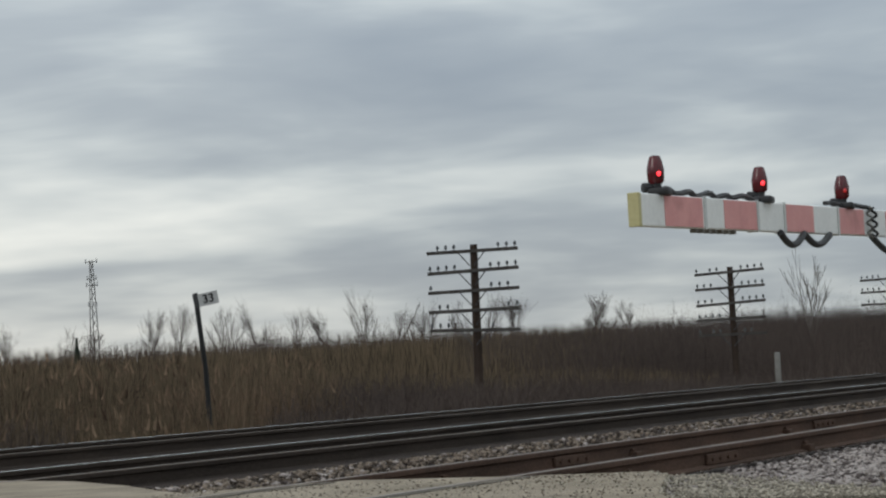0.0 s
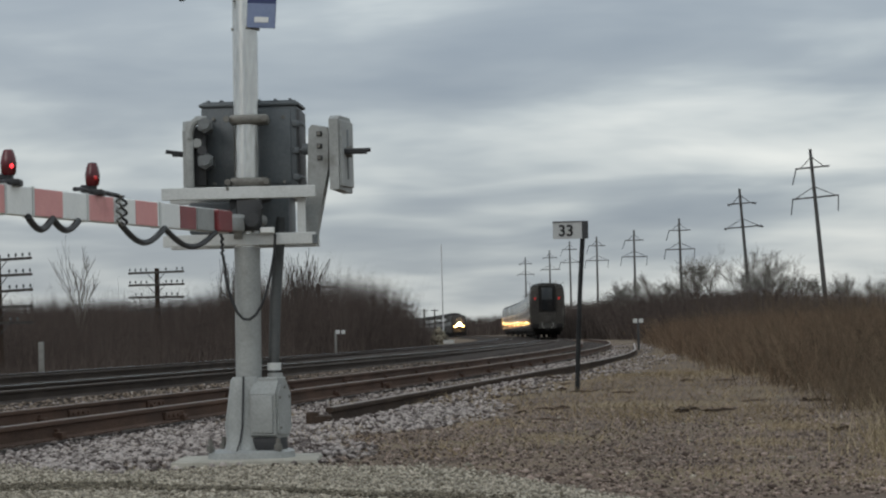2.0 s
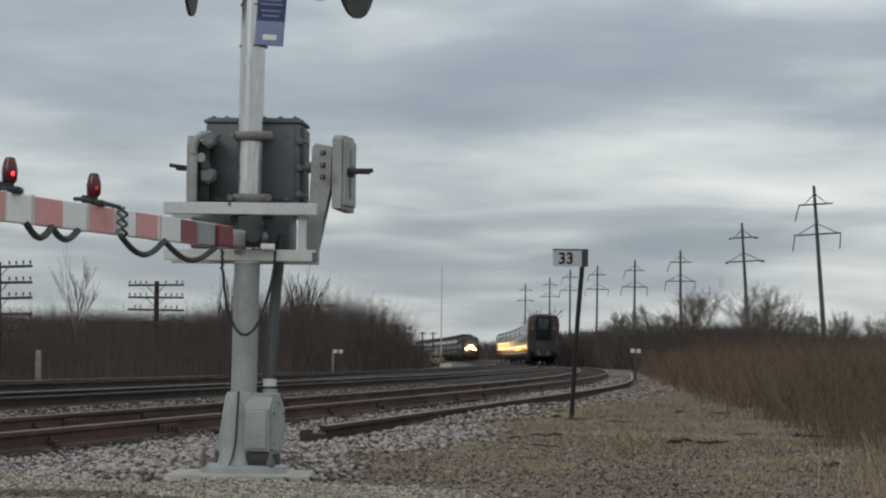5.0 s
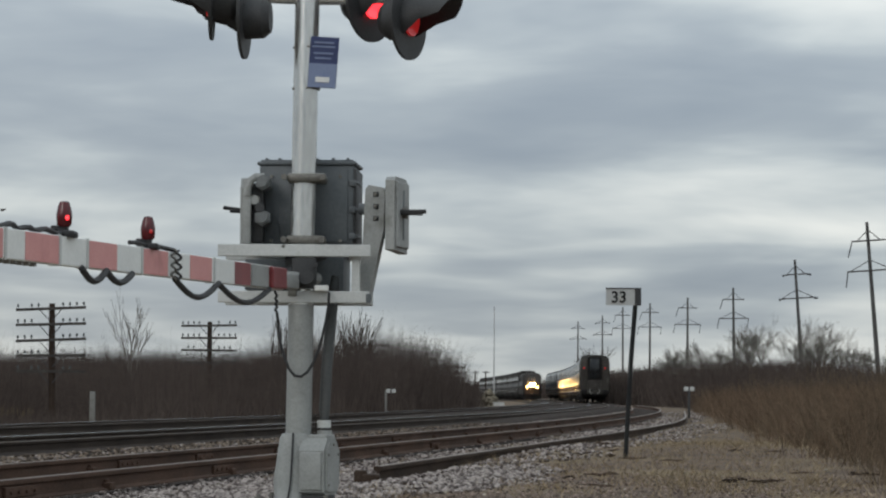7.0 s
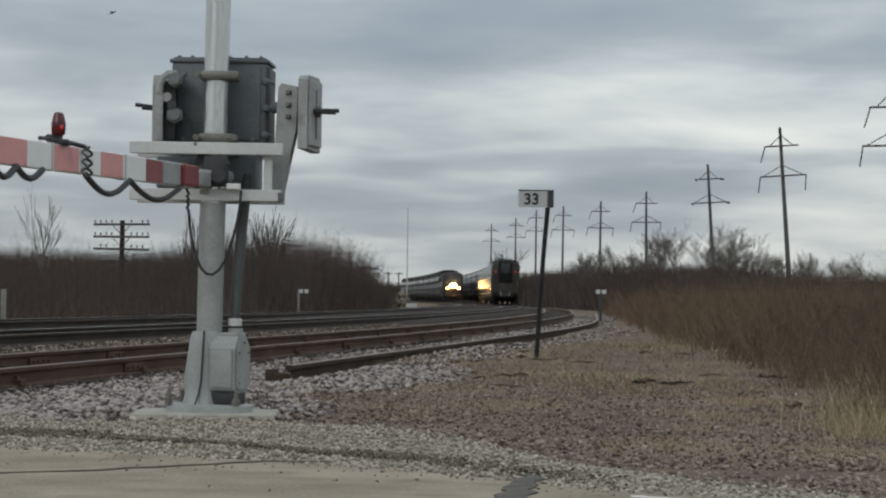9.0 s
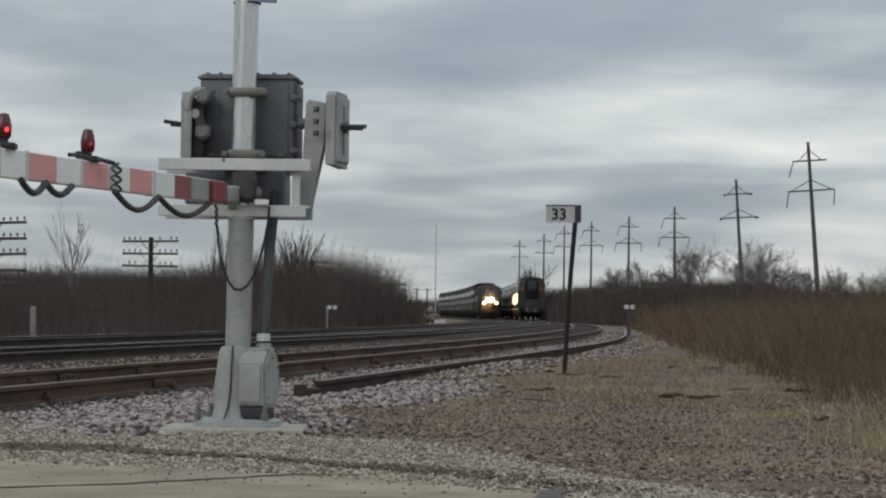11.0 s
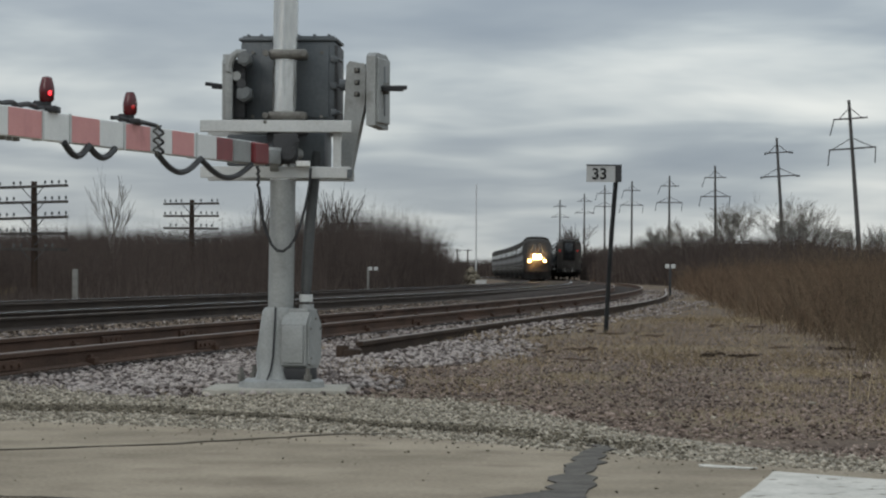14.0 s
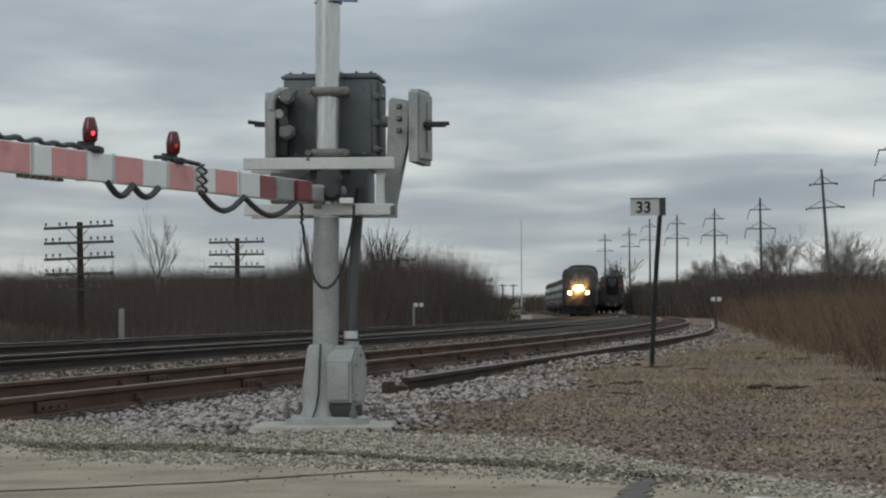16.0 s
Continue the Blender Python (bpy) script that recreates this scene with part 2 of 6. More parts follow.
M = {
    "asphalt": material("worn_asphalt", (0.175, 0.144, 0.106), (0.325, 0.272, 0.206), 0.9, scale=1.6, fine=55, bump=0.6, spread=(0.38, 0.66), dirt=(0.165, 0.132, 0.098), dirt_scale=2.3, dirt_at=(0.55, 0.78), sheen=0.1),
    "tar": material("tar_seal", (0.065, 0.055, 0.044), (0.14, 0.120, 0.096), 0.85, scale=8, fine=90, sheen=0.1),
    "patch": material("dark_asphalt_patch", (0.062, 0.056, 0.050), (0.135, 0.122, 0.108), 0.9, scale=9, fine=120, sheen=0.1),
    "line_paint": material("worn_white_road_paint", (0.37, 0.35, 0.315), (0.58, 0.55, 0.50), 0.8, scale=6, fine=80, dirt=(0.17, 0.15, 0.12), dirt_scale=11, dirt_at=(0.58, 0.68), sheen=0.1),
    "earth": material("gravelly_earth", (0.058, 0.043, 0.034), (0.165, 0.122, 0.093), 0.95, scale=1.1, fine=22, bump=0.7, dirt=(0.175, 0.135, 0.088), dirt_scale=0.45, dirt_at=(0.48, 0.66), sheen=0.1),
    "ballast_stone": material("ballast_stone", (0.075, 0.060, 0.056), (0.37, 0.325, 0.30), 0.9, scale=20, fine=90, island=0.55, bump=0.3, sheen=0.1),
    "purple_stone": material("dull_purple_gravel", (0.076, 0.056, 0.047), (0.325, 0.252, 0.213), 0.9, scale=20, fine=90, island=0.65, bump=0.3, sheen=0.1),
    "pale_stone": material("pale_limestone_gravel", (0.165, 0.145, 0.114), (0.44, 0.392, 0.320), 0.9, scale=20, fine=90, island=0.55, bump=0.3, sheen=0.1),
    "grit": material("dark_road_grit", (0.055, 0.047, 0.036), (0.19, 0.165, 0.125), 0.95, scale=12, fine=60, island=0.5, sheen=0.1),
    "rail_rust": material("rusted_rail_steel", (0.043, 0.028, 0.021), (0.110, 0.066, 0.048), 0.8, 0.1, scale=3, fine=70, stretch=(1, 0.2, 1), dirt=(0.06, 0.040, 0.032), dirt_scale=2, sheen=0.1),
    "rail_dark": material("dark_rail_steel", (0.020, 0.015, 0.012), (0.050, 0.037, 0.029), 0.85, 0.0, scale=3, fine=60, stretch=(1, 0.2, 1), sheen=0.15),
    "rail_top": material("polished_rail_head", (0.60, 0.60, 0.61), (0.78, 0.78, 0.78), 0.24, 1.0, scale=4, fine=60, bump=0.03, stretch=(1, 0.1, 1)),
    "rail_top_rust_dulled": material("rusted_and_dulled_rail_head", (0.10, 0.070, 0.050), (0.17, 0.120, 0.086), 0.42, 0.3, scale=4, fine=50, stretch=(1, 0.2, 1)),
    "dark_ballast": material("oily_dark_ballast", (0.017, 0.012, 0.010), (0.054, 0.039, 0.031), 0.9, scale=0.9, fine=30, bump=0.8, island=0.4, sheen=0.1),
    "tie": material("weathered_tie_wood", (0.03, 0.024, 0.02), (0.09, 0.075, 0.06), 0.9, scale=3, fine=40, stretch=(1, 6, 1), rand=0.3, sheen=0.1),
    "concrete": material("weathered_concrete", (0.22, 0.205, 0.172), (0.36, 0.338, 0.288), 0.9, scale=5, fine=90, dirt=(0.2, 0.18, 0.15), dirt_scale=3),
    "galv": material("galvanised_aluminium", (0.50, 0.50, 0.485), (0.70, 0.70, 0.68), 0.27, 0.85, scale=2.5, fine=40, bump=0.05, stretch=(1, 1, 0.25), dirt=(0.30, 0.27, 0.22), dirt_scale=3.0, dirt_at=(0.6, 0.78)),
    "cast": material("grey_painted_casting", (0.215, 0.22, 0.212), (0.325, 0.33, 0.32), 0.6, 0.15, scale=4, fine=60, bump=0.15, dirt=(0.13, 0.125, 0.115), dirt_scale=5, dirt_at=(0.6, 0.8)),
    "box_grey": material("dark_grey_painted_steel", (0.075, 0.085, 0.092), (0.115, 0.125, 0.132), 0.55, 0.1, scale=3, fine=50, bump=0.1, dirt=(0.06, 0.058, 0.055), dirt_scale=4, dirt_at=(0.58, 0.8)),
    "bar_white": material("pale_grey_painted_bar", (0.42, 0.43, 0.42), (0.56, 0.56, 0.545), 0.6, scale=3, fine=70, bump=0.1, dirt=(0.33, 0.31, 0.28), dirt_scale=7, dirt_at=(0.62, 0.8)),
    "bolt": material("dull_bolt_steel", (0.10, 0.095, 0.085), (0.22, 0.21, 0.19), 0.55, 0.6, scale=9, fine=80),
    "black": material("black_rubber", (0.009, 0.009, 0.01), (0.024, 0.024, 0.026), 0.6, scale=9, fine=80),
    "dark_metal": material("black_painted_metal", (0.018, 0.018, 0.019), (0.04, 0.04, 0.042), 0.6, scale=5, fine=60),
    "stripe_white": material("white_reflective_sheeting", (0.60, 0.60, 0.585), (0.72, 0.72, 0.70), 0.45, scale=5, fine=50, bump=0.04, dirt=(0.42, 0.41, 0.38), dirt_scale=6, dirt_at=(0.62, 0.85)),
    "stripe_red": material("faded_red_reflective_sheeting", (0.52, 0.205, 0.198), (0.61, 0.272, 0.255), 0.45, scale=7, fine=90, bump=0.04, dirt=(0.40, 0.15, 0.14), dirt_scale=6),
    "stripe_deep": material("deep_red_reflective_sheeting", (0.14, 0.015, 0.019), (0.215, 0.028, 0.030), 0.4, scale=7, fine=90, bump=0.04),
    "stripe_yellow": material("dull_yellow_end_cap", (0.36, 0.32, 0.15), (0.46, 0.42, 0.22), 0.6, scale=7, fine=60, bump=0.05),
    "red_lens": material("dark_red_plastic_lens", (0.055, 0.004, 0.007), (0.11, 0.008, 0.012), 0.2, scale=8, fine=40, bump=0.02),
    "red_lit": glow("lit_red_lamp", (1.0, 0.03, 0.04), 3.0),
    "red_dim": glow("dim_red_lamp", (0.8, 0.03, 0.03), 0.25),
    "sign_white": material("white_sign_plate", (0.34, 0.345, 0.34), (0.45, 0.45, 0.44), 0.5, scale=5, fine=60, bump=0.04, dirt=(0.42, 0.40, 0.36), dirt_scale=8, dirt_at=(0.62, 0.8)),
    "sign_black": material("black_sign_paint", (0.012, 0.012, 0.013), (0.03, 0.03, 0.03), 0.5, scale=8, fine=60, sheen=0.1),
    "sign_blue": material("dark_blue_sign_enamel", (0.010, 0.020, 0.085), (0.018, 0.033, 0.12), 0.4, scale=4, fine=60, bump=0.03),
    "sign_pale": material("pale_blue_sign_enamel", (0.13, 0.17, 0.29), (0.18, 0.22, 0.34), 0.4, scale=4, fine=60, bump=0.03),
    "pole_wood": material("weathered_pole_wood", (0.022, 0.016, 0.013), (0.06, 0.043, 0.034), 0.9, scale=2, fine=24, stretch=(3, 3, 0.3), bump=0.4, sheen=0.1),
    "arm_wood": material("grey_crossarm_wood", (0.035, 0.032, 0.03), (0.085, 0.078, 0.072), 0.9, scale=3, fine=30, bump=0.3, sheen=0.1),
    "insulator": material("dark_glass_insulator", (0.02, 0.022, 0.024), (0.06, 0.065, 0.07), 0.3, scale=5, fine=30, bump=0.02),
    "steel_pole": material("weathered_steel_pole", (0.042, 0.040, 0.038), (0.088, 0.083, 0.079), 0.75, scale=0.5, fine=8, bump=0.1),
    "reed": material("dry_tan_reeds", (0.040, 0.031, 0.022), (0.152, 0.115, 0.075), 0.95, scale=0.10, fine=3, island=0.5, bump=0.0, sheen=0.1),
    "brush": material("dead_brown_brush", (0.060, 0.041, 0.029), (0.188, 0.130, 0.087), 0.95, scale=0.12, fine=3, island=0.5, bump=0.0, sheen=0.1),
    "matted": material("matted_dead_grass", (0.100, 0.075, 0.045), (0.345, 0.262, 0.162), 0.95, scale=0.7, fine=6, island=0.5, bump=0.0, sheen=0.1),
    "brown_stone": material("dusty_brown_ballast", (0.050, 0.039, 0.031), (0.205, 0.162, 0.128), 0.9, scale=20, fine=90, island=0.6, bump=0.3, sheen=0.1),
    "post_grey": material("weathered_concrete_post", (0.13, 0.126, 0.115), (0.21, 0.205, 0.19), 0.9, scale=5, fine=60),
    "conduit": material("dark_grey_conduit", (0.036, 0.038, 0.038), (0.066, 0.068, 0.067), 0.6, scale=3, fine=50, bump=0.1),
    "straw": material("pale_dry_grass", (0.20, 0.155, 0.095), (0.46, 0.372, 0.245), 0.95, scale=0.5, fine=6, island=0.5, bump=0.0, sheen=0.1),
    "twig": material("grey_brown_bare_twigs", (0.036, 0.028, 0.025), (0.100, 0.079, 0.069), 0.95, scale=0.12, fine=3, island=0.28, bump=0.0, sheen=0.1),
    "bark": material("grey_bark", (0.04, 0.034, 0.03), (0.10, 0.088, 0.078), 0.95, scale=2, fine=20, bump=0.4, sheen=0.1),
    "evergreen": material("dark_evergreen_needles", (0.008, 0.013, 0.008), (0.022, 0.03, 0.018), 0.9, scale=0.8, fine=8, island=0.4, bump=0.0),
    "dull_steel": material("dimmed_steel_fluting", (0.035, 0.033, 0.031), (0.075, 0.071, 0.066), 0.7, 0.2, scale=0.6, fine=8, bump=0.04, sheen=0.1),
    "stainless": material("stainless_car_side", (0.075, 0.069, 0.062), (0.13, 0.12, 0.108), 0.22, 0.9, scale=0.4, fine=1.6, bump=1.0, dirt=(0.07, 0.065, 0.058), dirt_scale=0.7),
    "bright_steel": material("bright_steel_fluting", (0.17, 0.16, 0.145), (0.29, 0.275, 0.25), 0.28, 0.95, scale=0.6, fine=8, bump=0.04),
    "shoulder": material("fine_pale_gravel_bed", (0.11, 0.096, 0.074), (0.35, 0.311, 0.250), 0.95, scale=9, fine=38, bump=0.9, spread=(0.40, 0.62), sheen=0.1),
    "car_roof": material("dirty_car_roof", (0.018, 0.018, 0.018), (0.04, 0.039, 0.037), 0.95, 0.0, scale=0.5, fine=6, sheen=0.04),
    "car_end": material("grimy_silver_car_end", (0.036, 0.032, 0.029), (0.070, 0.064, 0.058), 0.7, 0.2, scale=0.8, fine=9, dirt=(0.10, 0.092, 0.083), dirt_scale=1.2, sheen=0.1),
    "under": material("sooty_underframe", (0.008, 0.008, 0.008), (0.022, 0.02, 0.019), 0.85, scale=2, fine=12, sheen=0.1),
    "window": material("dark_train_glass", (0.008, 0.009, 0.010), (0.016, 0.017, 0.018), 0.12, 0.0, scale=2, fine=8, bump=0.0, sheen=0.5),
    "band_blue": material("dark_blue_car_band", (0.016, 0.018, 0.024), (0.030, 0.032, 0.040), 0.4, 0.0, scale=1, fine=8, bump=0.03, sheen=0.3),
    "loco_grey": material("silver_grey_locomotive_paint", (0.024, 0.021, 0.019), (0.048, 0.043, 0.039), 0.6, 0.1, scale=0.8, fine=10, bump=0.05, dirt=(0.06, 0.055, 0.050), dirt_scale=1.0, sheen=0.06),
    "headlight": glow("lit_headlight", (1.0, 0.60, 0.22), 900.0, (0.8, 0.8, 0.75)),
    "ditch": glow("lit_ditch_light", (1.0, 0.45, 0.12), 40.0, (0.8, 0.8, 0.75)),
    "dimmed_side": material("dimmed_car_side", (0.026, 0.024, 0.022), (0.052, 0.048, 0.043), 0.8, 0.0, scale=0.4, fine=8, bump=0.05, dirt=(0.075, 0.07, 0.063), dirt_scale=0.7, sheen=0.05),
    "cast_dark": material("dull_dark_casting", (0.105, 0.112, 0.115), (0.165, 0.172, 0.172), 0.55, 0.2, scale=6, fine=60, bump=0.15, dirt=(0.07, 0.066, 0.06), dirt_scale=7),
    "loose_rust": material("dark_brown_rail_rust", (0.026, 0.019, 0.015), (0.072, 0.050, 0.038), 0.85, 0.1, scale=3, fine=60, stretch=(1, 0.2, 1), sheen=0.1),
    "scrap": material("rotten_brown_wood", (0.022, 0.015, 0.011), (0.075, 0.052, 0.038), 0.95, scale=6, fine=50, rand=0.4, stretch=(0.3, 2, 2), bump=0.5, sheen=0.1),
    "brush_dark": material("dead_dark_brush", (0.050, 0.038, 0.027), (0.170, 0.126, 0.086), 0.95, scale=0.25, fine=4, island=0.5, bump=0.0, sheen=0.1),
    "pale_bark_haze": material("pale_grey_bark_and_haze", (0.10, 0.092, 0.084), (0.20, 0.185, 0.165), 0.95, scale=2, fine=20, bump=0.3, sheen=0.1),
    "marker": glow("lit_red_marker", (1.0, 0.06, 0.04), 0.2),
    "far_white": material("weathered_white_board", (0.36, 0.36, 0.35), (0.52, 0.52, 0.50), 0.6, scale=3, fine=20),
    "pale_metal_haze": material("pale_metal_and_haze", (0.35, 0.36, 0.36), (0.5, 0.5, 0.5), 0.5, 0.2, scale=1, fine=8),
}


# ---- mesh tools ----
class Build:
    """Collects simple solids into one mesh."""

    def __init__(self):
        self.bm = bmesh.new()

    def _put(self, made, m):
        bmesh.ops.transform(self.bm, matrix=m, verts=made)

    def box(self, c, s, bevel=0.0, m=Matrix()):
        made = bmesh.ops.create_cube(self.bm, size=1.0)["verts"]
        bmesh.ops.transform(self.bm, matrix=Matrix.Diagonal((*s, 1)), verts=made)
        if bevel:
            edges = list({e for v in made for e in v.link_edges})
            out = bmesh.ops.bevel(self.bm, geom=edges, offset=bevel, segments=2, affect="EDGES", profile=0.5)
            made = list({v for f in out["faces"] for v in f.verts} | {v for v in made if v.is_valid})
        self._put(made, m @ Matrix.Translation(c))
        return self

    def rod(self, a, b, r0, r1=None, n=12, m=Matrix()):
        a, b = Vector(a), Vector(b)
        made = bmesh.ops.create_cone(self.bm, cap_ends=True, segments=n, radius1=r0, radius2=r0 if r1 is None else r1, depth=(b - a).length)["verts"]
        turn = (b - a).to_track_quat("Z", "Y").to_matrix().to_4x4()
        self._put(made, m @ Matrix.Translation((a + b) / 2) @ turn)
        return self

    def tube(self, pts, r, n=8, m=Matrix()):
        """A bent round cable along the points."""
        pts = [Vector(p) for p in pts]
        rings = []
        for i, p in enumerate(pts):
            d = (pts[min(i + 1, len(pts) - 1)] - pts[max(i - 1, 0)]).normalized()
            q = d.to_track_quat("Z", "Y")
            rad = r(i / (len(pts) - 1)) if callable(r) else r
            rings.append([self.bm.verts.new(m @ (p + q @ Vector((rad * math.cos(2 * math.pi * k / n), rad * math.sin(2 * math.pi * k / n), 0)))) for k in range(n)])
        for r0, r1 in zip(rings, rings[1:]):
            for k in range(n):
                self.bm.faces.new((r0[k], r0[(k + 1) % n], r1[(k + 1) % n], r1[k]))
        self.bm.faces.new(rings[0][::-1])
        self.bm.faces.new(rings[-1])
        return self

    def loft(self, loops, caps=True, m=Matrix()):
        """Skins a row of equal loops of points."""
        rings = [[self.bm.verts.new(m @ Vector(p)) for p in loop] for loop in loops]
        n = len(rings[0])
        for r0, r1 in zip(rings, rings[1:]):
            for k in range(n):
                self.bm.faces.new((r0[k], r0[(k + 1) % n], r1[(k + 1) % n], r1[k]))
        if caps:
            self.bm.faces.new(rings[0][::-1])
            self.bm.faces.new(rings[-1])
        return self

    def prism(self, outline, lo, hi, axis="y", m=Matrix()):
        def at(p, d):
            return {"x": (d, p[0], p[1]), "y": (p[0], d, p[1]), "z": (p[0], p[1], d)}[axis]
        return self.loft([[at(p, lo) for p in outline], [at(p, hi) for p in outline]], m=m)

    def ball(self, c, r, m=Matrix(), n=2):
        made = bmesh.ops.create_icosphere(self.bm, subdivisions=n, radius=1.0)["verts"]
        s = r if isinstance(r, tuple) else (r, r, r)
        self._put(made, m @ Matrix.Translation(c) @ Matrix.Diagonal((*s, 1)))
        return self


def mesh_of(name, build, mat, smooth=False):
    me = bpy.data.meshes.new(name)
    bm = build.bm
    bmesh.ops.recalc_face_normals(bm, faces=bm.faces)
    bm.to_mesh(me)
    bm.free()
    me.materials.append(mat)
    if smooth:
        me.polygons.foreach_set("use_smooth", [True] * len(me.polygons))
        me.set_sharp_from_angle(angle=radians(38))
    return me


def part(name, build, mat, parent=None, label="", smooth=True, kind=""):
    ob = new(name, mesh_of(name, build, mat, smooth))
    if parent is not None:
        ob.parent = parent
    return tagged(ob, label, kind=kind)


def thing(name, m, label, category, group="", kind=""):
    ob = new(name)
    ob.empty_display_size = 0.2
    ob.matrix_world = m
    return tagged(ob, label, category, group, kind)


def raw(name, verts, faces, mat, parent=None, label="", kind=""):
    """A mesh straight from arrays, for big counts."""
    me = bpy.data.meshes.new(name)
    verts, faces = np.asarray(verts, dtype=np.float32), np.asarray(faces, dtype=np.int32)
    me.vertices.add(len(verts))
    me.vertices.foreach_set("co", verts.ravel())
    me.loops.add(faces.size)
    me.loops.foreach_set("vertex_index", faces.ravel())
    me.polygons.add(len(faces))
    me.polygons.foreach_set("loop_start", np.arange(len(faces), dtype=np.int32) * faces.shape[1])
    me.update(calc_edges=True)
    me.materials.append(mat)
    ob = new(name, me)
    if parent is not None:
        ob.parent = parent
    return tagged(ob, label, kind=kind)


rng = np.random.default_rng(7)

# ---- plan of the tracks ----
SLOPE, BEND = 0.1548, 45.0


def bend(y, turns):
    """Sideways run of a line of the railway: straight to BEND, then its slope changes evenly between (y, slope) pairs."""
    x, y0, s0 = SLOPE * min(y, BEND), BEND, SLOPE
    for y1, s1 in turns:
        if y <= y0:
            break
        e = min(y, y1)
        se = s0 + (s1 - s0) * (e - y0) / (y1 - y0)
        x += (s0 + se) / 2 * (e - y0)
        y0, s0 = y1, s1
    return x


MAIN = ((220, 0.047), (324, 0.026), (900, -0.105))
OUTER = ((220, 0.058), (324, 0.010), (900, -0.105))
SIDE = ((142, 0.070), (240, -0.01))


def line(offset, y, turns=MAIN):
    return offset / 0.988 + bend(y, turns)


TRACK_SIDE, TRACK_NEAR, TRACK_FAR = -7.45, -12.6, -17.75


def heading(offset, y, turns=MAIN):
    return math.atan2(line(offset, y + 0.5, turns) - line(offset, y - 0.5, turns), 1.0)


def smooth01(a, b, v):
    t = np.clip((v - a) / (b - a), 0, 1)
    return t * t * (3 - 2 * t)


def ground_z(x, y):
    """Height of the ground sheet under the ballast, stones and grass."""
    x, y = np.asarray(x, float), np.asarray(y, float)
    axis = np.where(y < BEND, SLOPE * y, SLOPE * BEND + (y - BEND) * np.clip(0.13 - (y - BEND) * 0.0002, 0.03, 1))
    u = x * 0.988 - axis * 0.988
    z = -0.22 + 0.17 * smooth01(-6.1, -3.6, u)
    z = z - 0.10 * smooth01(40, 90, y) * smooth01(-6, -3, u)
    z = z - 0.75 * smooth01(-20.3, -24.0, u)
    z = z + 0.10 * np.sin(x * 0.31 + 1.2) * np.sin(y * 0.23) * smooth01(4, 12, np.abs(u + 12)) * smooth01(18, 30, y)
    z = z + 2.3 * smooth01(85, 190, y) * smooth01(-33, -46, u)
    return np.where(y < 11, np.minimum(z, -0.06), z)


# ---- ground ----
def axis_steps(lo, hi, fine_lo, fine_hi, step):
    a = np.arange(fine_lo, fine_hi, step)
    grow = step * 1.35 ** np.arange(1, 40)
    left, right = fine_lo - np.cumsum(grow), a[-1] + np.cumsum(grow)
    return np.unique(np.concatenate([[lo], left[left > lo], a, right[right < hi], [hi]]))


gx, gy = axis_steps(-2600, 2600, -32, 32, 0.5), axis_steps(-600, 4200, 4, 130, 0.7)
XX, YY = np.meshgrid(gx, gy, indexing="ij")
ZZ = ground_z(XX, YY)
idx = np.arange(XX.size).reshape(XX.shape)
quads = np.stack([idx[:-1, :-1], idx[1:, :-1], idx[1:, 1:], idx[:-1, 1:]], -1).reshape(-1, 4)
ground = raw("ground", np.stack([XX, YY, ZZ], -1).reshape(-1, 3), quads, M["earth"])
tagged(ground, "brown gravelly earth with patches of dead grass", "ground", kind="structure")

road_edge = [(16, -4), (3.6, 6.7), (1.5, 8.5), (0.86, 9.12), (0.45, 9.6), (0.05, 10.1), (-0.42, 10.5), (-0.91, 10.76), (-1.97, 11.35), (-2.75, 13.6), (-3.1, 15.7), (-3.3, 16.3), (-4.2, 16.35), (-5.5, 16.7), (-6.3, 15.7), (-6.6, 16.05), (-7.35, 17.2), (-8.3, 18.4), (-9.6, 19.4), (-14, 20), (-20, 14), (-12, 2), (-5, -8), (10, -14)]
b = Build()
b.prism([p for p in reversed(road_edge)], -0.30, 0.0, "z")
road = part("road", b, M["asphalt"], label="worn pale asphalt road at the crossing", smooth=False)
tagged(road, category="road", kind="structure")

# ---- railway ----
PROFILE = [(-0.075, -0.172), (0.075, -0.172), (0.075, -0.160), (0.012, -0.142), (0.009, -0.048), (0.036, -0.038), (0.036, -0.008), (0.028, 0.0), (-0.028, 0.0), (-0.036, -0.008), (-0.036, -0.038), (-0.009, -0.048), (-0.012, -0.142), (-0.075, -0.160)]
HEAD = [(-0.030, -0.004), (0.030, -0.004), (0.030, 0.003), (-0.030, 0.003)]


def rail_run(xf, y0, y1, profile, lift=0.0):
    ys, y = [], y0
    while y < y1:
        ys.append(y)
        y += 1.5 if y < 60 else 5.0
    ys.append(y1)
    loops = []
    for y in ys:
        a = math.atan2(xf(y + 0.5) - xf(y - 0.5), 1.0)
        loops.append([(xf(y) + w * math.cos(a), y - w * math.sin(a), z + lift) for w, z in profile])
    return Build().loft(loops)


def make_track(name, label, offset, y0, y1, turns, body, head):
    t = thing(name, Matrix(), label, "railway track", kind="structure")
    for side in (-0.7525, 0.7525):
        def xf(y, s=side):
            return line(offset + s, y, turns)
        r = part("rail", rail_run(xf, y0, y1, PROFILE), body, t)
        part("rail_head", rail_run(xf, y0, y1, HEAD), head[side < 0], r)
    return t


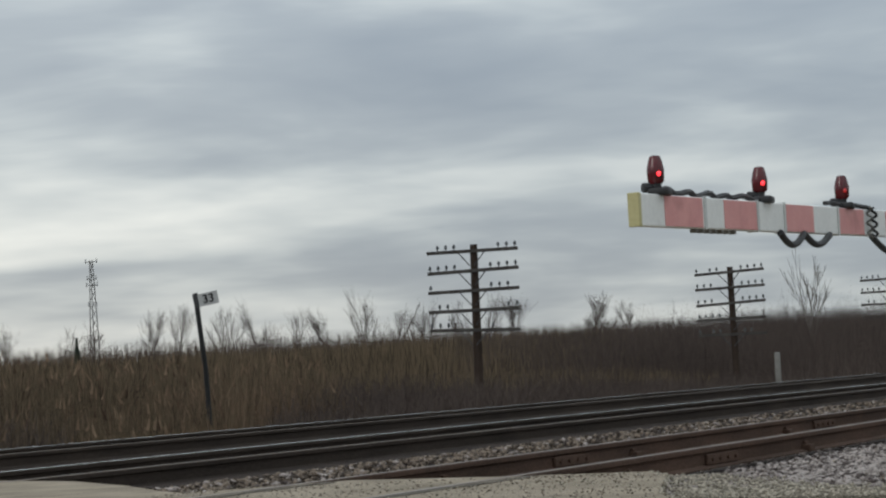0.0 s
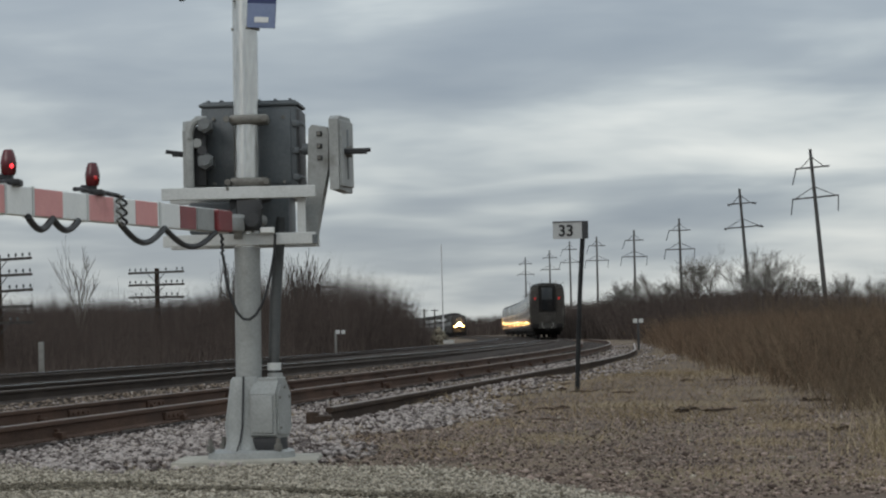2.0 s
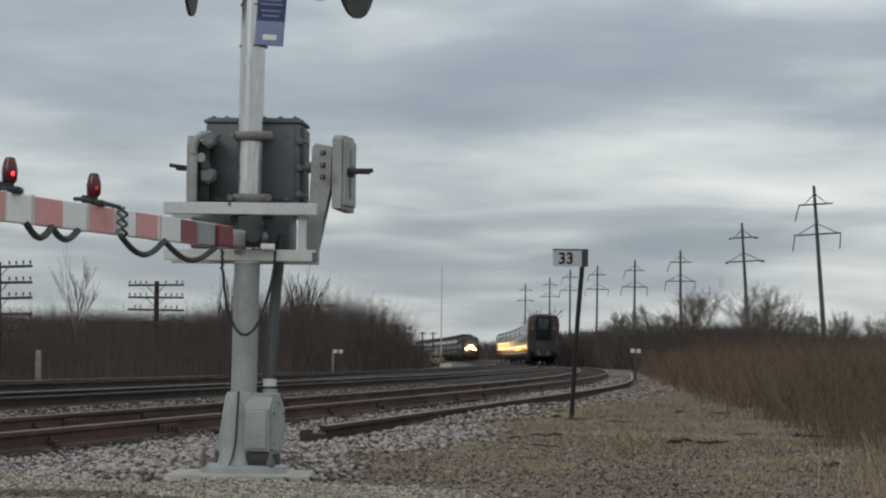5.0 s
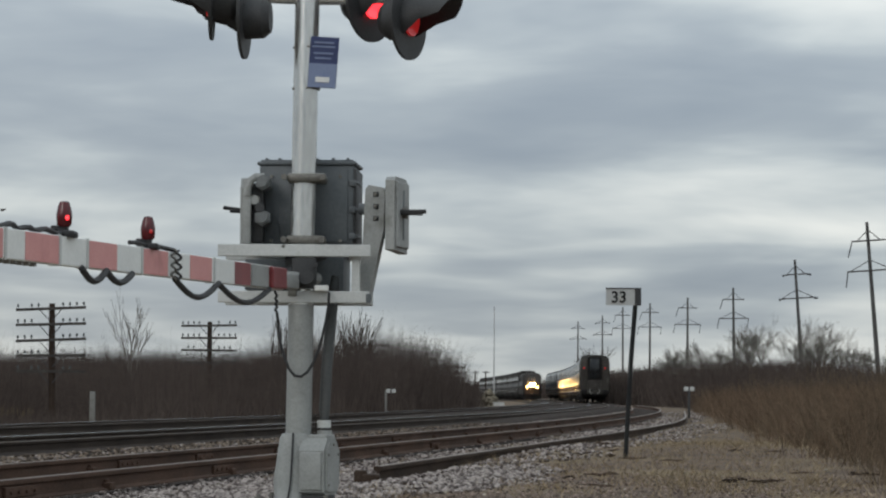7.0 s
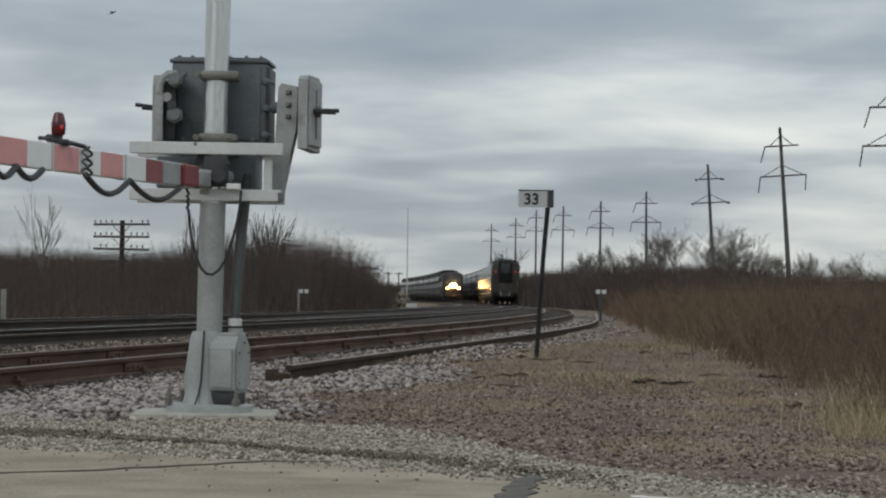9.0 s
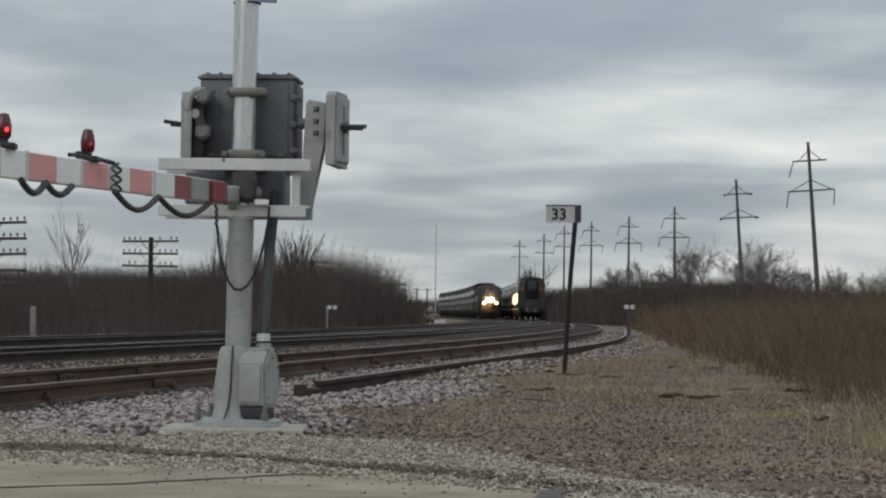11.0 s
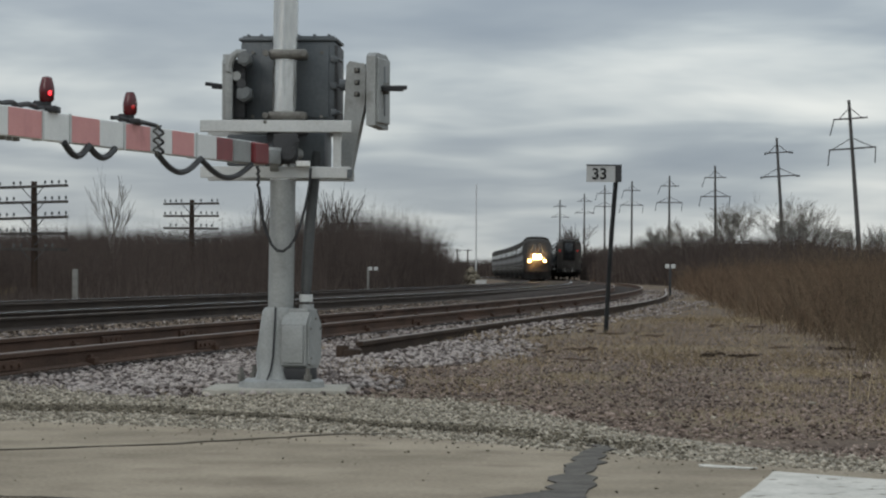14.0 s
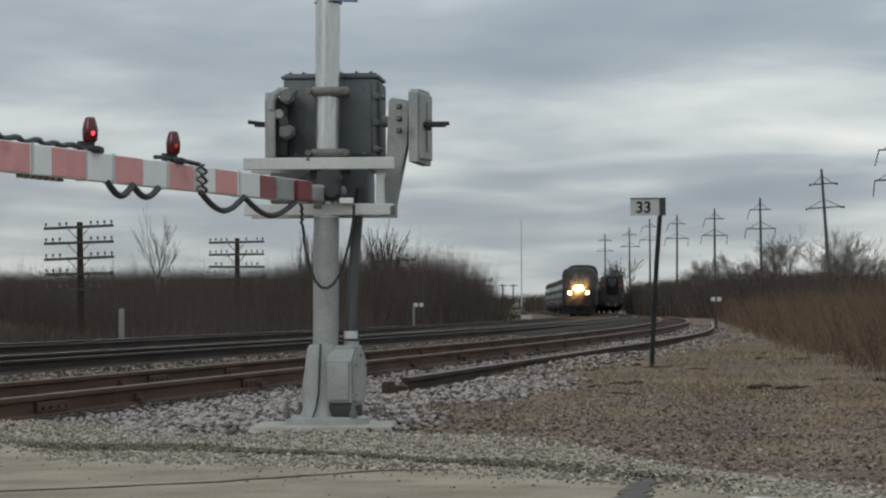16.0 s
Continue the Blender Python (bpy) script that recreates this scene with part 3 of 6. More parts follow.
siding = make_track("siding_track", "rusty siding track on grey ballast, curving away", TRACK_SIDE, 4, 205, SIDE, M["rail_rust"], (M["rail_top_rust_dulled"], M["rail_top_rust_dulled"]))
# near heads are coloured dull, as they mirror little sky towards the camera
near_main = make_track("main_track", "main line track with polished rail heads", TRACK_NEAR, 4, 900, MAIN, M["rail_dark"], (M["rail_top_rust_dulled"], M["rail_top"]))
far_main = make_track("main_track", "main line track beyond, with polished rail heads", TRACK_FAR, 4, 900, OUTER, M["rail_dark"], (M["rail_top_rust_dulled"], M["rail_top"]))

# dark beds of the main tracks and the siding
def bed(u0, u1, z, y0, y1, turns, track):
    loops, y = [], y0
    while y <= y1:
        top = z + (0.09 * float(smooth01(70, 115, y)) if z > -0.2 else 0.0)
        loops.append([(line(u0, y, turns), y, top), (line(u1, y, turns), y, top), (line(u1 + 0.5, y, turns), y, z - 0.3), (line(u0 - 0.5, y, turns), y, z - 0.3)])
        y += 4.0
    part("track_bed", Build().loft(loops), M["dark_ballast"], track, "bed of oily dark ballast", False)


bed(-20.4, -14.9, -0.165, 17, 560, OUTER, far_main)
bed(-14.8, -10.6, -0.155, 17, 560, MAIN, near_main)
bed(-8.35, -6.6, -0.215, 16.4, 200, SIDE, siding)

# wooden ties, sunk in the ballast
tie_mesh = mesh_of("tie", Build().box((0, 0, 0), (2.6, 0.23, 0.17), 0.012), M["tie"])
for track, offset, turns, count in ((siding, TRACK_SIDE, SIDE, 120), (near_main, TRACK_NEAR, MAIN, 90), (far_main, TRACK_FAR, OUTER, 60)):
    for i in range(count):
        y = 17.4 + i * 0.56
        o = new("tie", tie_mesh)
        o.parent = track
        o.matrix_world = pose(line(offset, y, turns) + rng.normal(0, 0.02), y, -0.315 + rng.normal(0, 0.006), 0, 0, -math.degrees(heading(offset, y, turns)) + rng.normal(0, 0.6))

# joint bars and tie plates along the rusty rails
bar_mesh = mesh_of("joint_bar", Build().box((0.028, 0, -0.10), (0.03, 0.8, 0.085), 0.006).rod((0.03, -0.3, -0.1), (0.062, -0.3, -0.1), 0.017, n=6).rod((0.03, -0.1, -0.1), (0.062, -0.1, -0.1), 0.017, n=6).rod((0.03, 0.1, -0.1), (0.062, 0.1, -0.1), 0.017, n=6).rod((0.03, 0.3, -0.1), (0.062, 0.3, -0.1), 0.017, n=6), M["rail_rust"])
plate_mesh = mesh_of("rail_anchor", Build().box((0.05, 0, -0.135), (0.09, 0.16, 0.06), 0.008).box((0.03, 0, -0.10), (0.035, 0.08, 0.05), 0.006), M["rail_rust"])
for side, spots in ((0.7525, (20.6, 27.2, 41.0, 55.0, 69.0)), (-0.7525, (21.3, 29.0, 32.4, 46.0, 60.0, 74.0))):
    for y in spots:
        o = new("joint_bar", bar_mesh)
        o.parent = siding
        o.matrix_world = pose(line(TRACK_SIDE + side, y, SIDE), y, 0, 0, 0, -math.degrees(heading(TRACK_SIDE, y, SIDE)))
    for k in range(12):
        y = 18.6 + k * 4.5 + rng.uniform(-0.3, 0.3)
        o = new("rail_anchor", plate_mesh)
        o.parent = siding
        o.matrix_world = pose(line(TRACK_SIDE + side, y, SIDE), y, 0, 0, 0, -math.degrees(heading(TRACK_SIDE, y, SIDE)))


# a loose rail lies along the siding and starts with a sawn end
def loose_x(y):
    return line(TRACK_SIDE + 0.7525, y, SIDE) + 2.42 - 1.2 * float(smooth01(55, 115, y))


loose = thing("loose_rail", Matrix(), "rusty loose rail lying on gravel beside the siding", "rail")
part("rail", rail_run(loose_x, 23.3, 118, PROFILE, 0.045), M["loose_rust"], loose)
part("rail_head", rail_run(loose_x, 23.3, 118, HEAD, 0.045), M["rail_top_rust_dulled"], loose)
part("end_clamp", Build().box((loose_x(23.1) - 0.02, 23.05, -0.07), (0.16, 0.42, 0.11), 0.02).box((loose_x(22.9) - 0.08, 22.95, -0.05), (0.12, 0.16, 0.14), 0.02), M["loose_rust"], loose, "broken rusty joint at the rail's end")

# tar seams, a dark patch and the stop line on the road
seams = thing("road_seams", Matrix(), "dark tar-filled cracks across the asphalt", "road crack", kind="structure")
for pts, w in (([(-6.5, 7.0), (-1.62, 9.39), (-1.04, 9.77), (-0.42, 10.42), (-0.1, 10.45)], 0.017), ([(-5.0, 9.0), (-1.27, 7.4), (-0.75, 7.19), (-0.27, 6.99), (-0.05, 6.85), (1.5, 5.7)], 0.013), ([(-5.2, 10.6), (-4.56, 13.79), (-4.2, 15.6), (-4.05, 16.34)], 0.07), ([(-6.3, 11.5), (-5.75, 15.4), (-5.5, 16.68)], 0.07)):
    b = Build()
    fine_pts = []
    for p, q in zip(pts, pts[1:]):
        for k in range(6):
            f = k / 6
            fine_pts.append((p[0] + (q[0] - p[0]) * f + rng.normal(0, 0.012), p[1] + (q[1] - p[1]) * f + rng.normal(0, 0.012)))
    loops = []
    for i, p in enumerate(fine_pts):
        ww = w * rng.uniform(0.5, 1.1)
        q, r = fine_pts[max(i - 1, 0)], fine_pts[min(i + 1, len(fine_pts) - 1)]
        d = Vector((r[0] - q[0], r[1] - q[1])).normalized()
        loops.append([(p[0] - d.y * ww, p[1] + d.x * ww, 0.002), (p[0] + d.y * ww, p[1] - d.x * ww, 0.002), (p[0] + d.y * ww, p[1] - d.x * ww, 0.005), (p[0] - d.y * ww, p[1] + d.x * ww, 0.005)])
    part("seam", b.loft(loops), M["tar"], seams, smooth=False)


def blot(name, outline, mat, label, rough=0.014, z=0.006):
    pts = []
    for p, q in zip(outline, outline[1:] + outline[:1]):
        for k in range(7):
            f = k / 7
            pts.append((p[0] + (q[0] - p[0]) * f + rng.normal(0, rough), p[1] + (q[1] - p[1]) * f + rng.normal(0, rough)))
    ob = part(name, Build().prism(pts, 0.001, z, "z"), mat, label=label, smooth=False)
    return tagged(ob, category="road marking", kind="structure")


blot("asphalt_patch", [(0.67, 9.75), (0.61, 9.8), (0.50, 9.0), (0.45, 8.63), (0.35, 7.69), (0.18, 7.42), (0.02, 7.25), (-0.15, 7.05), (-0.10, 6.75), (0.27, 6.75), (0.39, 7.15), (0.47, 7.59), (0.56, 8.66), (0.65, 9.5)], M["patch"], "dark repair patch in the worn asphalt")
blot("stop_line", [(1.16, 8.50), (0.80, 6.90), (0.55, 5.6), (2.2, 4.9), (2.4, 7.2)], M["line_paint"], "worn white painted stop line on asphalt", 0.003)
blot("edge_line", [(0.94, 8.80), (1.12, 8.66), (1.10, 8.60), (0.93, 8.72)], M["line_paint"], "short worn white line at the road edge", 0.006)


# ---- crossing gate ----
gate = thing("crossing_gate", pose(-0.96, 15.25, 0.0), "grey railway crossing gate with its striped arm lowered", "crossing gate")
P = 0.00339


def gx_(px):
    return (px - 500) * P


def gz_(py):
    return (765 - py) * P


pad = tagged(part("concrete_pad", Build().box((-0.98, 15.22, -0.10), (0.86, 0.80, 0.17), 0.02), M["concrete"], label="pale concrete footing sunk in the gravel"), category="footing", kind="structure")

lean = Matrix.Rotation(radians(0.65), 4, "Y")
part("mast", Build().rod((-0.013, 0, 0.40), (-0.013, 0, 3.9), 0.0755, n=40, m=lean), M["galv"], gate, "tall brushed aluminium mast", True)
part("mast_sleeve", Build().rod((-0.013, 0, 0.42), (-0.013, 0, 1.24), 0.0775, n=40, m=lean), M["cast"], gate, "grey-painted lower mast")
for zz, k in ((gz_(174), 0), (gz_(285), 1)):
    c = part("mast_clamp", Build().box((0.01 + lean[0][2] * zz, -0.005, zz), (0.235, 0.20, 0.055), 0.018).rod((-0.10, -0.09, zz), (-0.10, -0.135, zz), 0.02, n=6).rod((0.13, -0.09, zz), (0.13, -0.135, zz), 0.02, n=6), M["bolt"], gate, "rusty-grey mast clamp")
# flared two-part base casting
loops = []
for z, w, d, cx in ((0.02, 0.125, 0.17, -0.055), (0.035, 0.105, 0.145, -0.055), (0.09, 0.092, 0.125, -0.052), (0.17, 0.108, 0.115, -0.047), (0.44, 0.090, 0.090, -0.028), (0.465, 0.078, 0.080, -0.026)):
    loop = []
    for k in range(24):
        a = 2 * math.pi * k / 24
        ca, sa = math.cos(a), math.sin(a)
        e = 0.55
        loop.append((cx + w * math.copysign(abs(ca) ** e, ca), d * math.copysign(abs(sa) ** e, sa), z))
    loops.append(loop)
part("base_casting", Build().loft(loops), M["cast"], gate, "flared grey cast base")
part("base_split", Build().tube([(-0.075, -0.19, 0.03), (-0.058, -0.135, 0.09), (-0.045, -0.122, 0.17), (-0.034, -0.098, 0.44), (-0.034, -0.085, 0.468)], 0.006, 6), M["black"], gate, "dark joint between the halves")
loops = []
for z, w, d in ((-0.015, 0.26, 0.27), (0.02, 0.255, 0.265), (0.03, 0.23, 0.24)):
    loops.append([(w * math.copysign(abs(math.cos(2 * math.pi * k / 28)) ** 0.7, math.cos(2 * math.pi * k / 28)), d * math.copysign(abs(math.sin(2 * math.pi * k / 28)) ** 0.7, math.sin(2 * math.pi * k / 28)), z) for k in range(28)])
part("base_plate", Build().loft(loops), M["cast"], gate, "round-cornered base flange")
for bx, by in ((-0.235, -0.13), (0.17, -0.20), (-0.18, 0.2)):
    part("anchor_bolt", Build().rod((bx, by, 0.02), (bx, by, 0.105), 0.014, n=8).rod((bx, by, 0.03), (bx, by, 0.065), 0.027, n=6), M["bolt"], gate)
# junction box with bevelled shoulders, turned a little on the base
JB = Matrix.Translation((0.118, -0.03, 0)) @ Matrix.Rotation(radians(-18), 4, "Z")
jb = part("junction_box", Build().prism([(-0.125, 0.12), (-0.125, 0.365), (-0.065, 0.440), (0.065, 0.440), (0.125, 0.37), (0.125, 0.15), (0.085, 0.10), (-0.085, 0.10)], -0.08, 0.08, "x", JB), M["cast"], gate, "grey cast junction box with bevelled shoulders", False)
part("cover", Build().box((0, -0.130, 0.243), (0.136, 0.022, 0.225), 0.009, JB), M["cast"], jb, "bevelled front cover")
part("cover_side", Build().prism([(-0.10, 0.13), (-0.105, 0.355), (-0.055, 0.415), (0.055, 0.415), (0.105, 0.36), (0.105, 0.16), (0.07, 0.12), (-0.07, 0.12)], 0.0795, 0.093, "x", JB), M["cast"], jb, "octagonal side hatch", False)
for yy, zz in ((-0.075, 0.16), (-0.08, 0.34), (0.08, 0.34), (0.0, 0.40)):
    part("cover_screw", Build().rod((0.09, yy, zz), (0.099, yy, zz), 0.008, n=6, m=JB), M["bolt"], jb)
part("cap_plate", Build().box((0.0, 0.02, 0.448), (0.135, 0.15, 0.022), 0.006, JB).rod((0.02, 0.04, 0.45), (0.02, 0.04, 0.485), 0.045, n=16, m=JB), M["cast"], jb, "collar plate on top of the box")
# a black block puts the shade of the gap under the box into colour
part("dark_gap", Build().box((0, -0.01, 0.065), (0.15, 0.20, 0.075), 0.01, JB), M["black"], jb, "black block painted as the shaded gap below the box")
cd = part("conduit", Build().tube([(0.145, 0.02, 0.43), (0.146, 0.02, 0.60), (0.156, 0.05, 0.85), (0.17, 0.09, 1.05), (0.185, 0.13, 1.25), (0.20, 0.15, 1.42)], 0.033, 14), M["conduit"], gate, "dark flexible conduit")
part("coupling", Build().rod((0.145, 0.02, 0.435), (0.145, 0.02, 0.475), 0.040, n=16).rod((0.145, 0.02, 0.50), (0.145, 0.02, 0.545), 0.041, n=16), M["bar_white"], cd, "pale conduit coupling")
# support frame under the mechanism
upper = part("frame_bar", Build().box((gx_(489), -0.10, gz_(304)), (0.915, 0.05, 0.072), 0.005), M["bar_white"], gate, "pale horizontal bar", False)
part("bar_bolt", Build().rod((gx_(470), -0.127, gz_(297)), (gx_(470), -0.12, gz_(297)), 0.012, n=6), M["bolt"], upper)
part("frame_bar", Build().box((gx_(488), -0.06, gz_(386)), (0.91, 0.05, 0.070), 0.005), M["bar_white"], gate, "pale lower bar", False)
part("bar_end", Build().box((gx_(621), -0.088, gz_(388)), (0.03, 0.012, 0.055), 0.003), M["box_grey"], gate, smooth=False)
for zz in (gz_(304), gz_(386)):
    part("frame_bar", Build().box((gx_(489), 0.42, zz), (0.915, 0.05, 0.07), 0.005), M["bar_white"], gate, smooth=False)
part("frame_post", Build().box((gx_(598), -0.05, gz_(345)), (0.05, 0.05, 0.22), 0.005), M["bar_white"], gate, smooth=False)
part("terminal_block", Build().box((gx_(538), -0.10, gz_(371)), (0.085, 0.06, 0.035), 0.006), M["stripe_white"], gate, "small white block", False)
# mechanism housing, turned from the frame bars to fit the camera's view
def turned(px, y, deg):
    return Matrix.Translation((gx_(px), y, 0)) @ Matrix.Rotation(radians(deg), 4, "Z")


MB = turned(509, 0.34, -4)
mech = part("mechanism_box", Build().box((0, 0, gz_(218)), (0.585, 0.37, 0.50), 0.02, MB).box((0.09, -0.02, gz_(340)), (0.29, 0.36, 0.30), 0.015, MB), M["box_grey"], gate, "dark grey gate mechanism housing")
part("lid", Build().box((0, 0, gz_(142)), (0.61, 0.39, 0.022), 0.008, MB).box((0, 0, gz_(138)), (0.57, 0.35, 0.02), 0.006, MB), M["box_grey"], mech, "flat lid with ribs")
for dx in (-0.25, -0.17, -0.06, 0.06, 0.16, 0.25):
    part("lid_rib", Build().box((dx, 0, gz_(135)), (0.018, 0.34, 0.022), 0.005, MB), M["box_grey"], mech)
part("front_panel", Build().box((0.045, -0.188, gz_(218)), (0.42, 0.014, 0.45), 0.006, MB), M["box_grey"], mech, "flat front panel")
# the right side gets a darker colour than the rest of the housing
part("side_door", Build().box((0.295, 0.0, gz_(221)), (0.022, 0.35, 0.47), 0.008, MB), M["dark_metal"], mech, "side door coloured darker than the housing")
for zz in (176, 226, 272):
    part("side_rib", Build().box((0.308, -0.03, gz_(zz)), (0.012, 0.24, 0.014), 0.004, MB), M["box_grey"], mech)
for zz in (178, 226, 274):
    part("latch", Build().box((0.285, -0.187, gz_(zz)), (0.04, 0.03, 0.04), 0.008, MB).rod((0.30, -0.187, gz_(zz)), (0.322, -0.187, gz_(zz)), 0.010, n=8, m=MB), M["box_grey"], mech)
for zz in (166, 282):
    for dx in (-0.215, -0.13, 0.21):
        part("panel_bolt", Build().rod((dx, -0.185, gz_(zz)), (dx, -0.203, gz_(zz)), 0.011, n=6, m=MB), M["bolt"], mech)
for zz, rr in ((181, 0.050), (244, 0.054)):
    part("gland_cap", Build().rod((gx_(430), 0.14, gz_(zz)), (gx_(430), -0.02, gz_(zz)), rr, rr * 0.96, 6).rod((gx_(430), -0.02, gz_(zz)), (gx_(430), -0.05, gz_(zz)), rr * 0.62, n=12), M["cast_dark"], mech, "large hexagonal cap")
part("shaft_hub", Build().rod((gx_(425), 0.15, gz_(212)), (gx_(404), 0.15, gz_(212)), 0.075, n=20).rod((gx_(425), 0.02, gz_(226)), (gx_(425), -0.03, gz_(226)), 0.03, n=8), M["dark_metal"], mech)
part("pivot_bracket", Build().box((gx_(507), -0.095, gz_(344)), (0.15, 0.045, 0.185), 0.012).rod((gx_(512), -0.11, gz_(352)), (gx_(512), -0.16, gz_(352)), 0.045, n=18).rod((gx_(528), -0.11, gz_(330)), (gx_(528), -0.14, gz_(330)), 0.016, n=6), M["dark_metal"], gate, "dark pivot bracket clamped on the mast")
part("lower_casing", Build().box((gx_(436), 0.20, gz_(345)), (0.26, 0.30, 0.19), 0.012).box((gx_(484), 0.16, gz_(352)), (0.18, 0.12, 0.16), 0.012), M["box_grey"], gate, "dark casing between the frame bars")
# left crank plate and right counterweight arm
part("crank_plate", Build().prism([(0.00, gz_(292)), (0.34, gz_(292)), (0.34, gz_(190)), (0.28, gz_(172)), (0.06, gz_(172)), (0.0, gz_(190))], gx_(390), gx_(397), "x").box((gx_(402), 0.0, gz_(232)), (0.05, 0.018, 0.40), 0.008).tube([(gx_(402), 0.0, gz_(205)), (gx_(403), 0.0, gz_(190)), (gx_(408), 0.0, gz_(178)), (gx_(417), 0.0, gz_(171)), (gx_(432), 0.01, gz_(171))], 0.024, 8), M["cast"], gate, "grey crank plate")
# a dark block fills the hollow and carries its shade as colour
part("crank_recess", Build().box((gx_(414), 0.16, gz_(234)), (0.11, 0.22, 0.36), 0.01), M["dark_metal"], gate, "dark block painted as the shaded hollow behind the crank plate")
part("crank_boss", Build().rod((gx_(415), 0.06, gz_(212)), (gx_(415), 0.0, gz_(212)), 0.034, 0.028, 14), M["cast"], gate, "round crank boss")
WA = turned(630, 0.07, -11)
arm_r = part("weight_arm", Build().prism([(x - gx_(630), z) for x, z in ((gx_(598), gz_(396)), (gx_(620), gz_(396)), (gx_(648), gz_(262)), (gx_(650), gz_(196)), (gx_(646), gz_(188)), (gx_(620), gz_(183)), (gx_(614), gz_(190)), (gx_(609), gz_(296)))], -0.03, 0.05, "y", WA), M["cast"], gate, "pale grey counterweight arm", False)
for zz in (200, 222, 243):
    part("slot", Build().box((0.012, -0.030, gz_(zz)), (0.034, 0.012, 0.030), 0.004, WA), M["dark_metal"], arm_r, "dark bolt slot")
    part("bolt", Build().rod((0.012, -0.03, gz_(zz)), (0.012, -0.055, gz_(zz)), 0.013, 0.011, 6, WA), M["bolt"], arm_r)
part("spacer", Build().rod((gx_(600), 0.12, gz_(225)), (gx_(650), 0.12, gz_(225)), 0.035, n=12), M["box_grey"], arm_r)
CW = turned(669, 0.12, -13)
cw = part("counterweight", Build().prism([(-0.16, gz_(300)), (0.16, gz_(304)), (0.16, gz_(176)), (0.12, gz_(169)), (-0.12, gz_(169)), (-0.16, gz_(176))], -0.032, 0.026, "x", CW).box((0.032, 0, gz_(236)), (0.02, 0.285, 0.40), 0.008, CW), M["cast"], gate, "grey cast counterweight slab", False)
part("weight_slot", Build().box((0.043, 0.0, gz_(236)), (0.004, 0.03, 0.30), 0.001, CW), M["box_grey"], cw)
part("weight_nut", Build().rod((0.04, -0.02, gz_(232)), (0.075, -0.02, gz_(232)), 0.035, n=6, m=CW), M["bolt"], cw)
part("stop_rod", Build().rod((gx_(672), 0.04, gz_(231)), (gx_(722), 0.02, gz_(231)), 0.013, n=8).rod((gx_(672), 0.04, gz_(234)), (gx_(716), 0.02, gz_(235)), 0.011, n=8), M["black"], gate, "dark threaded rods")
part("stop_rod", Build().rod((gx_(392), 0.08, gz_(229)), (gx_(358), 0.06, gz_(225)), 0.012, n=8).rod((gx_(392), 0.08, gz_(232)), (gx_(370), 0.06, gz_(231)), 0.011, n=8), M["black"], gate, "dark threaded rods")

# striped arm: the near end is the tip
TIP, ROOT = Vector((-1.151, -5.25, 1.327)), Vector((-0.103, -0.35, 1.379))
along = (ROOT - TIP).normalized()
side = along.cross(Vector((0, 0, 1))).normalized()
rise = side.cross(along).normalized()
ARM = Matrix((( along.x, side.x, rise.x, TIP.x), (along.y, side.y, rise.y, TIP.y), (along.z, side.z, rise.z, TIP.z), (0, 0, 0, 1)))
LEN = (ROOT - TIP).length
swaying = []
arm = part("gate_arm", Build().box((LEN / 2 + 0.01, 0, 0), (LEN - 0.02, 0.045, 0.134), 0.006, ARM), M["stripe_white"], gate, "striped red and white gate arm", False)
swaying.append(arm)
part("end_cap", Build().box((0.012, 0, 0), (0.03, 0.05, 0.138), 0.004, ARM), M["stripe_yellow"], arm, "dull yellow end cap", False)
cuts = [(0.27, 0.42, "stripe_red"), (0.945, 0.40, "stripe_red"), (1.735, 0.38, "stripe_red"), (2.495, 0.38, "stripe_red"), (3.24, 0.37, "stripe_red"), (4.03, 0.30, "stripe_deep")]
for s, w, m in cuts:
    part("red_stripe", Build().box((s + w / 2, 0, 0), (w, 0.051, 0.126), 0.002, ARM), M[m], arm, smooth=False)
for s in (0.72, 1.36, 1.715, 2.48, 3.66):
    part("arm_band", Build().box((s, 0, 0), (0.025, 0.056, 0.142), 0.003, ARM), M["bar_white"], arm, smooth=False)
part("arm_sleeve", Build().box((4.51, 0, 0.0), (0.34, 0.062, 0.128), 0.006, ARM), M["cast"], arm, "grey arm sleeve", False)
part("red_reflector", Build().box((LEN - 0.17, 0.01, 0.0), (0.30, 0.085, 0.125), 0.012, ARM), M["stripe_deep"], arm, "dark red lamp on the arm's root", False)
part("arm_bracket", Build().box((LEN + 0.10, 0.02, -0.01), (0.26, 0.075, 0.09), 0.015, ARM).rod((-0.13, -0.22, 1.40), (0.10, 0.02, 1.40), 0.035, n=12).rod((-0.07, -0.10, 1.33), (-0.02, -0.10, 1.33), 0.04, n=12), M["cast"], gate, "cast arm bracket")
part("drive_drum", Build().rod((gx_(490), -0.02, gz_(322)), (gx_(490), -0.07, gz_(322)), 0.062, n=20), M["black"], gate, "black round drive cover")
part("tie_rod", Build().tube([(gx_(472), -0.12, gz_(345)), (gx_(505), -0.03, gz_(320)), (gx_(540), 0.08, gz_(312))], 0.022, 8), M["dark_metal"], gate)
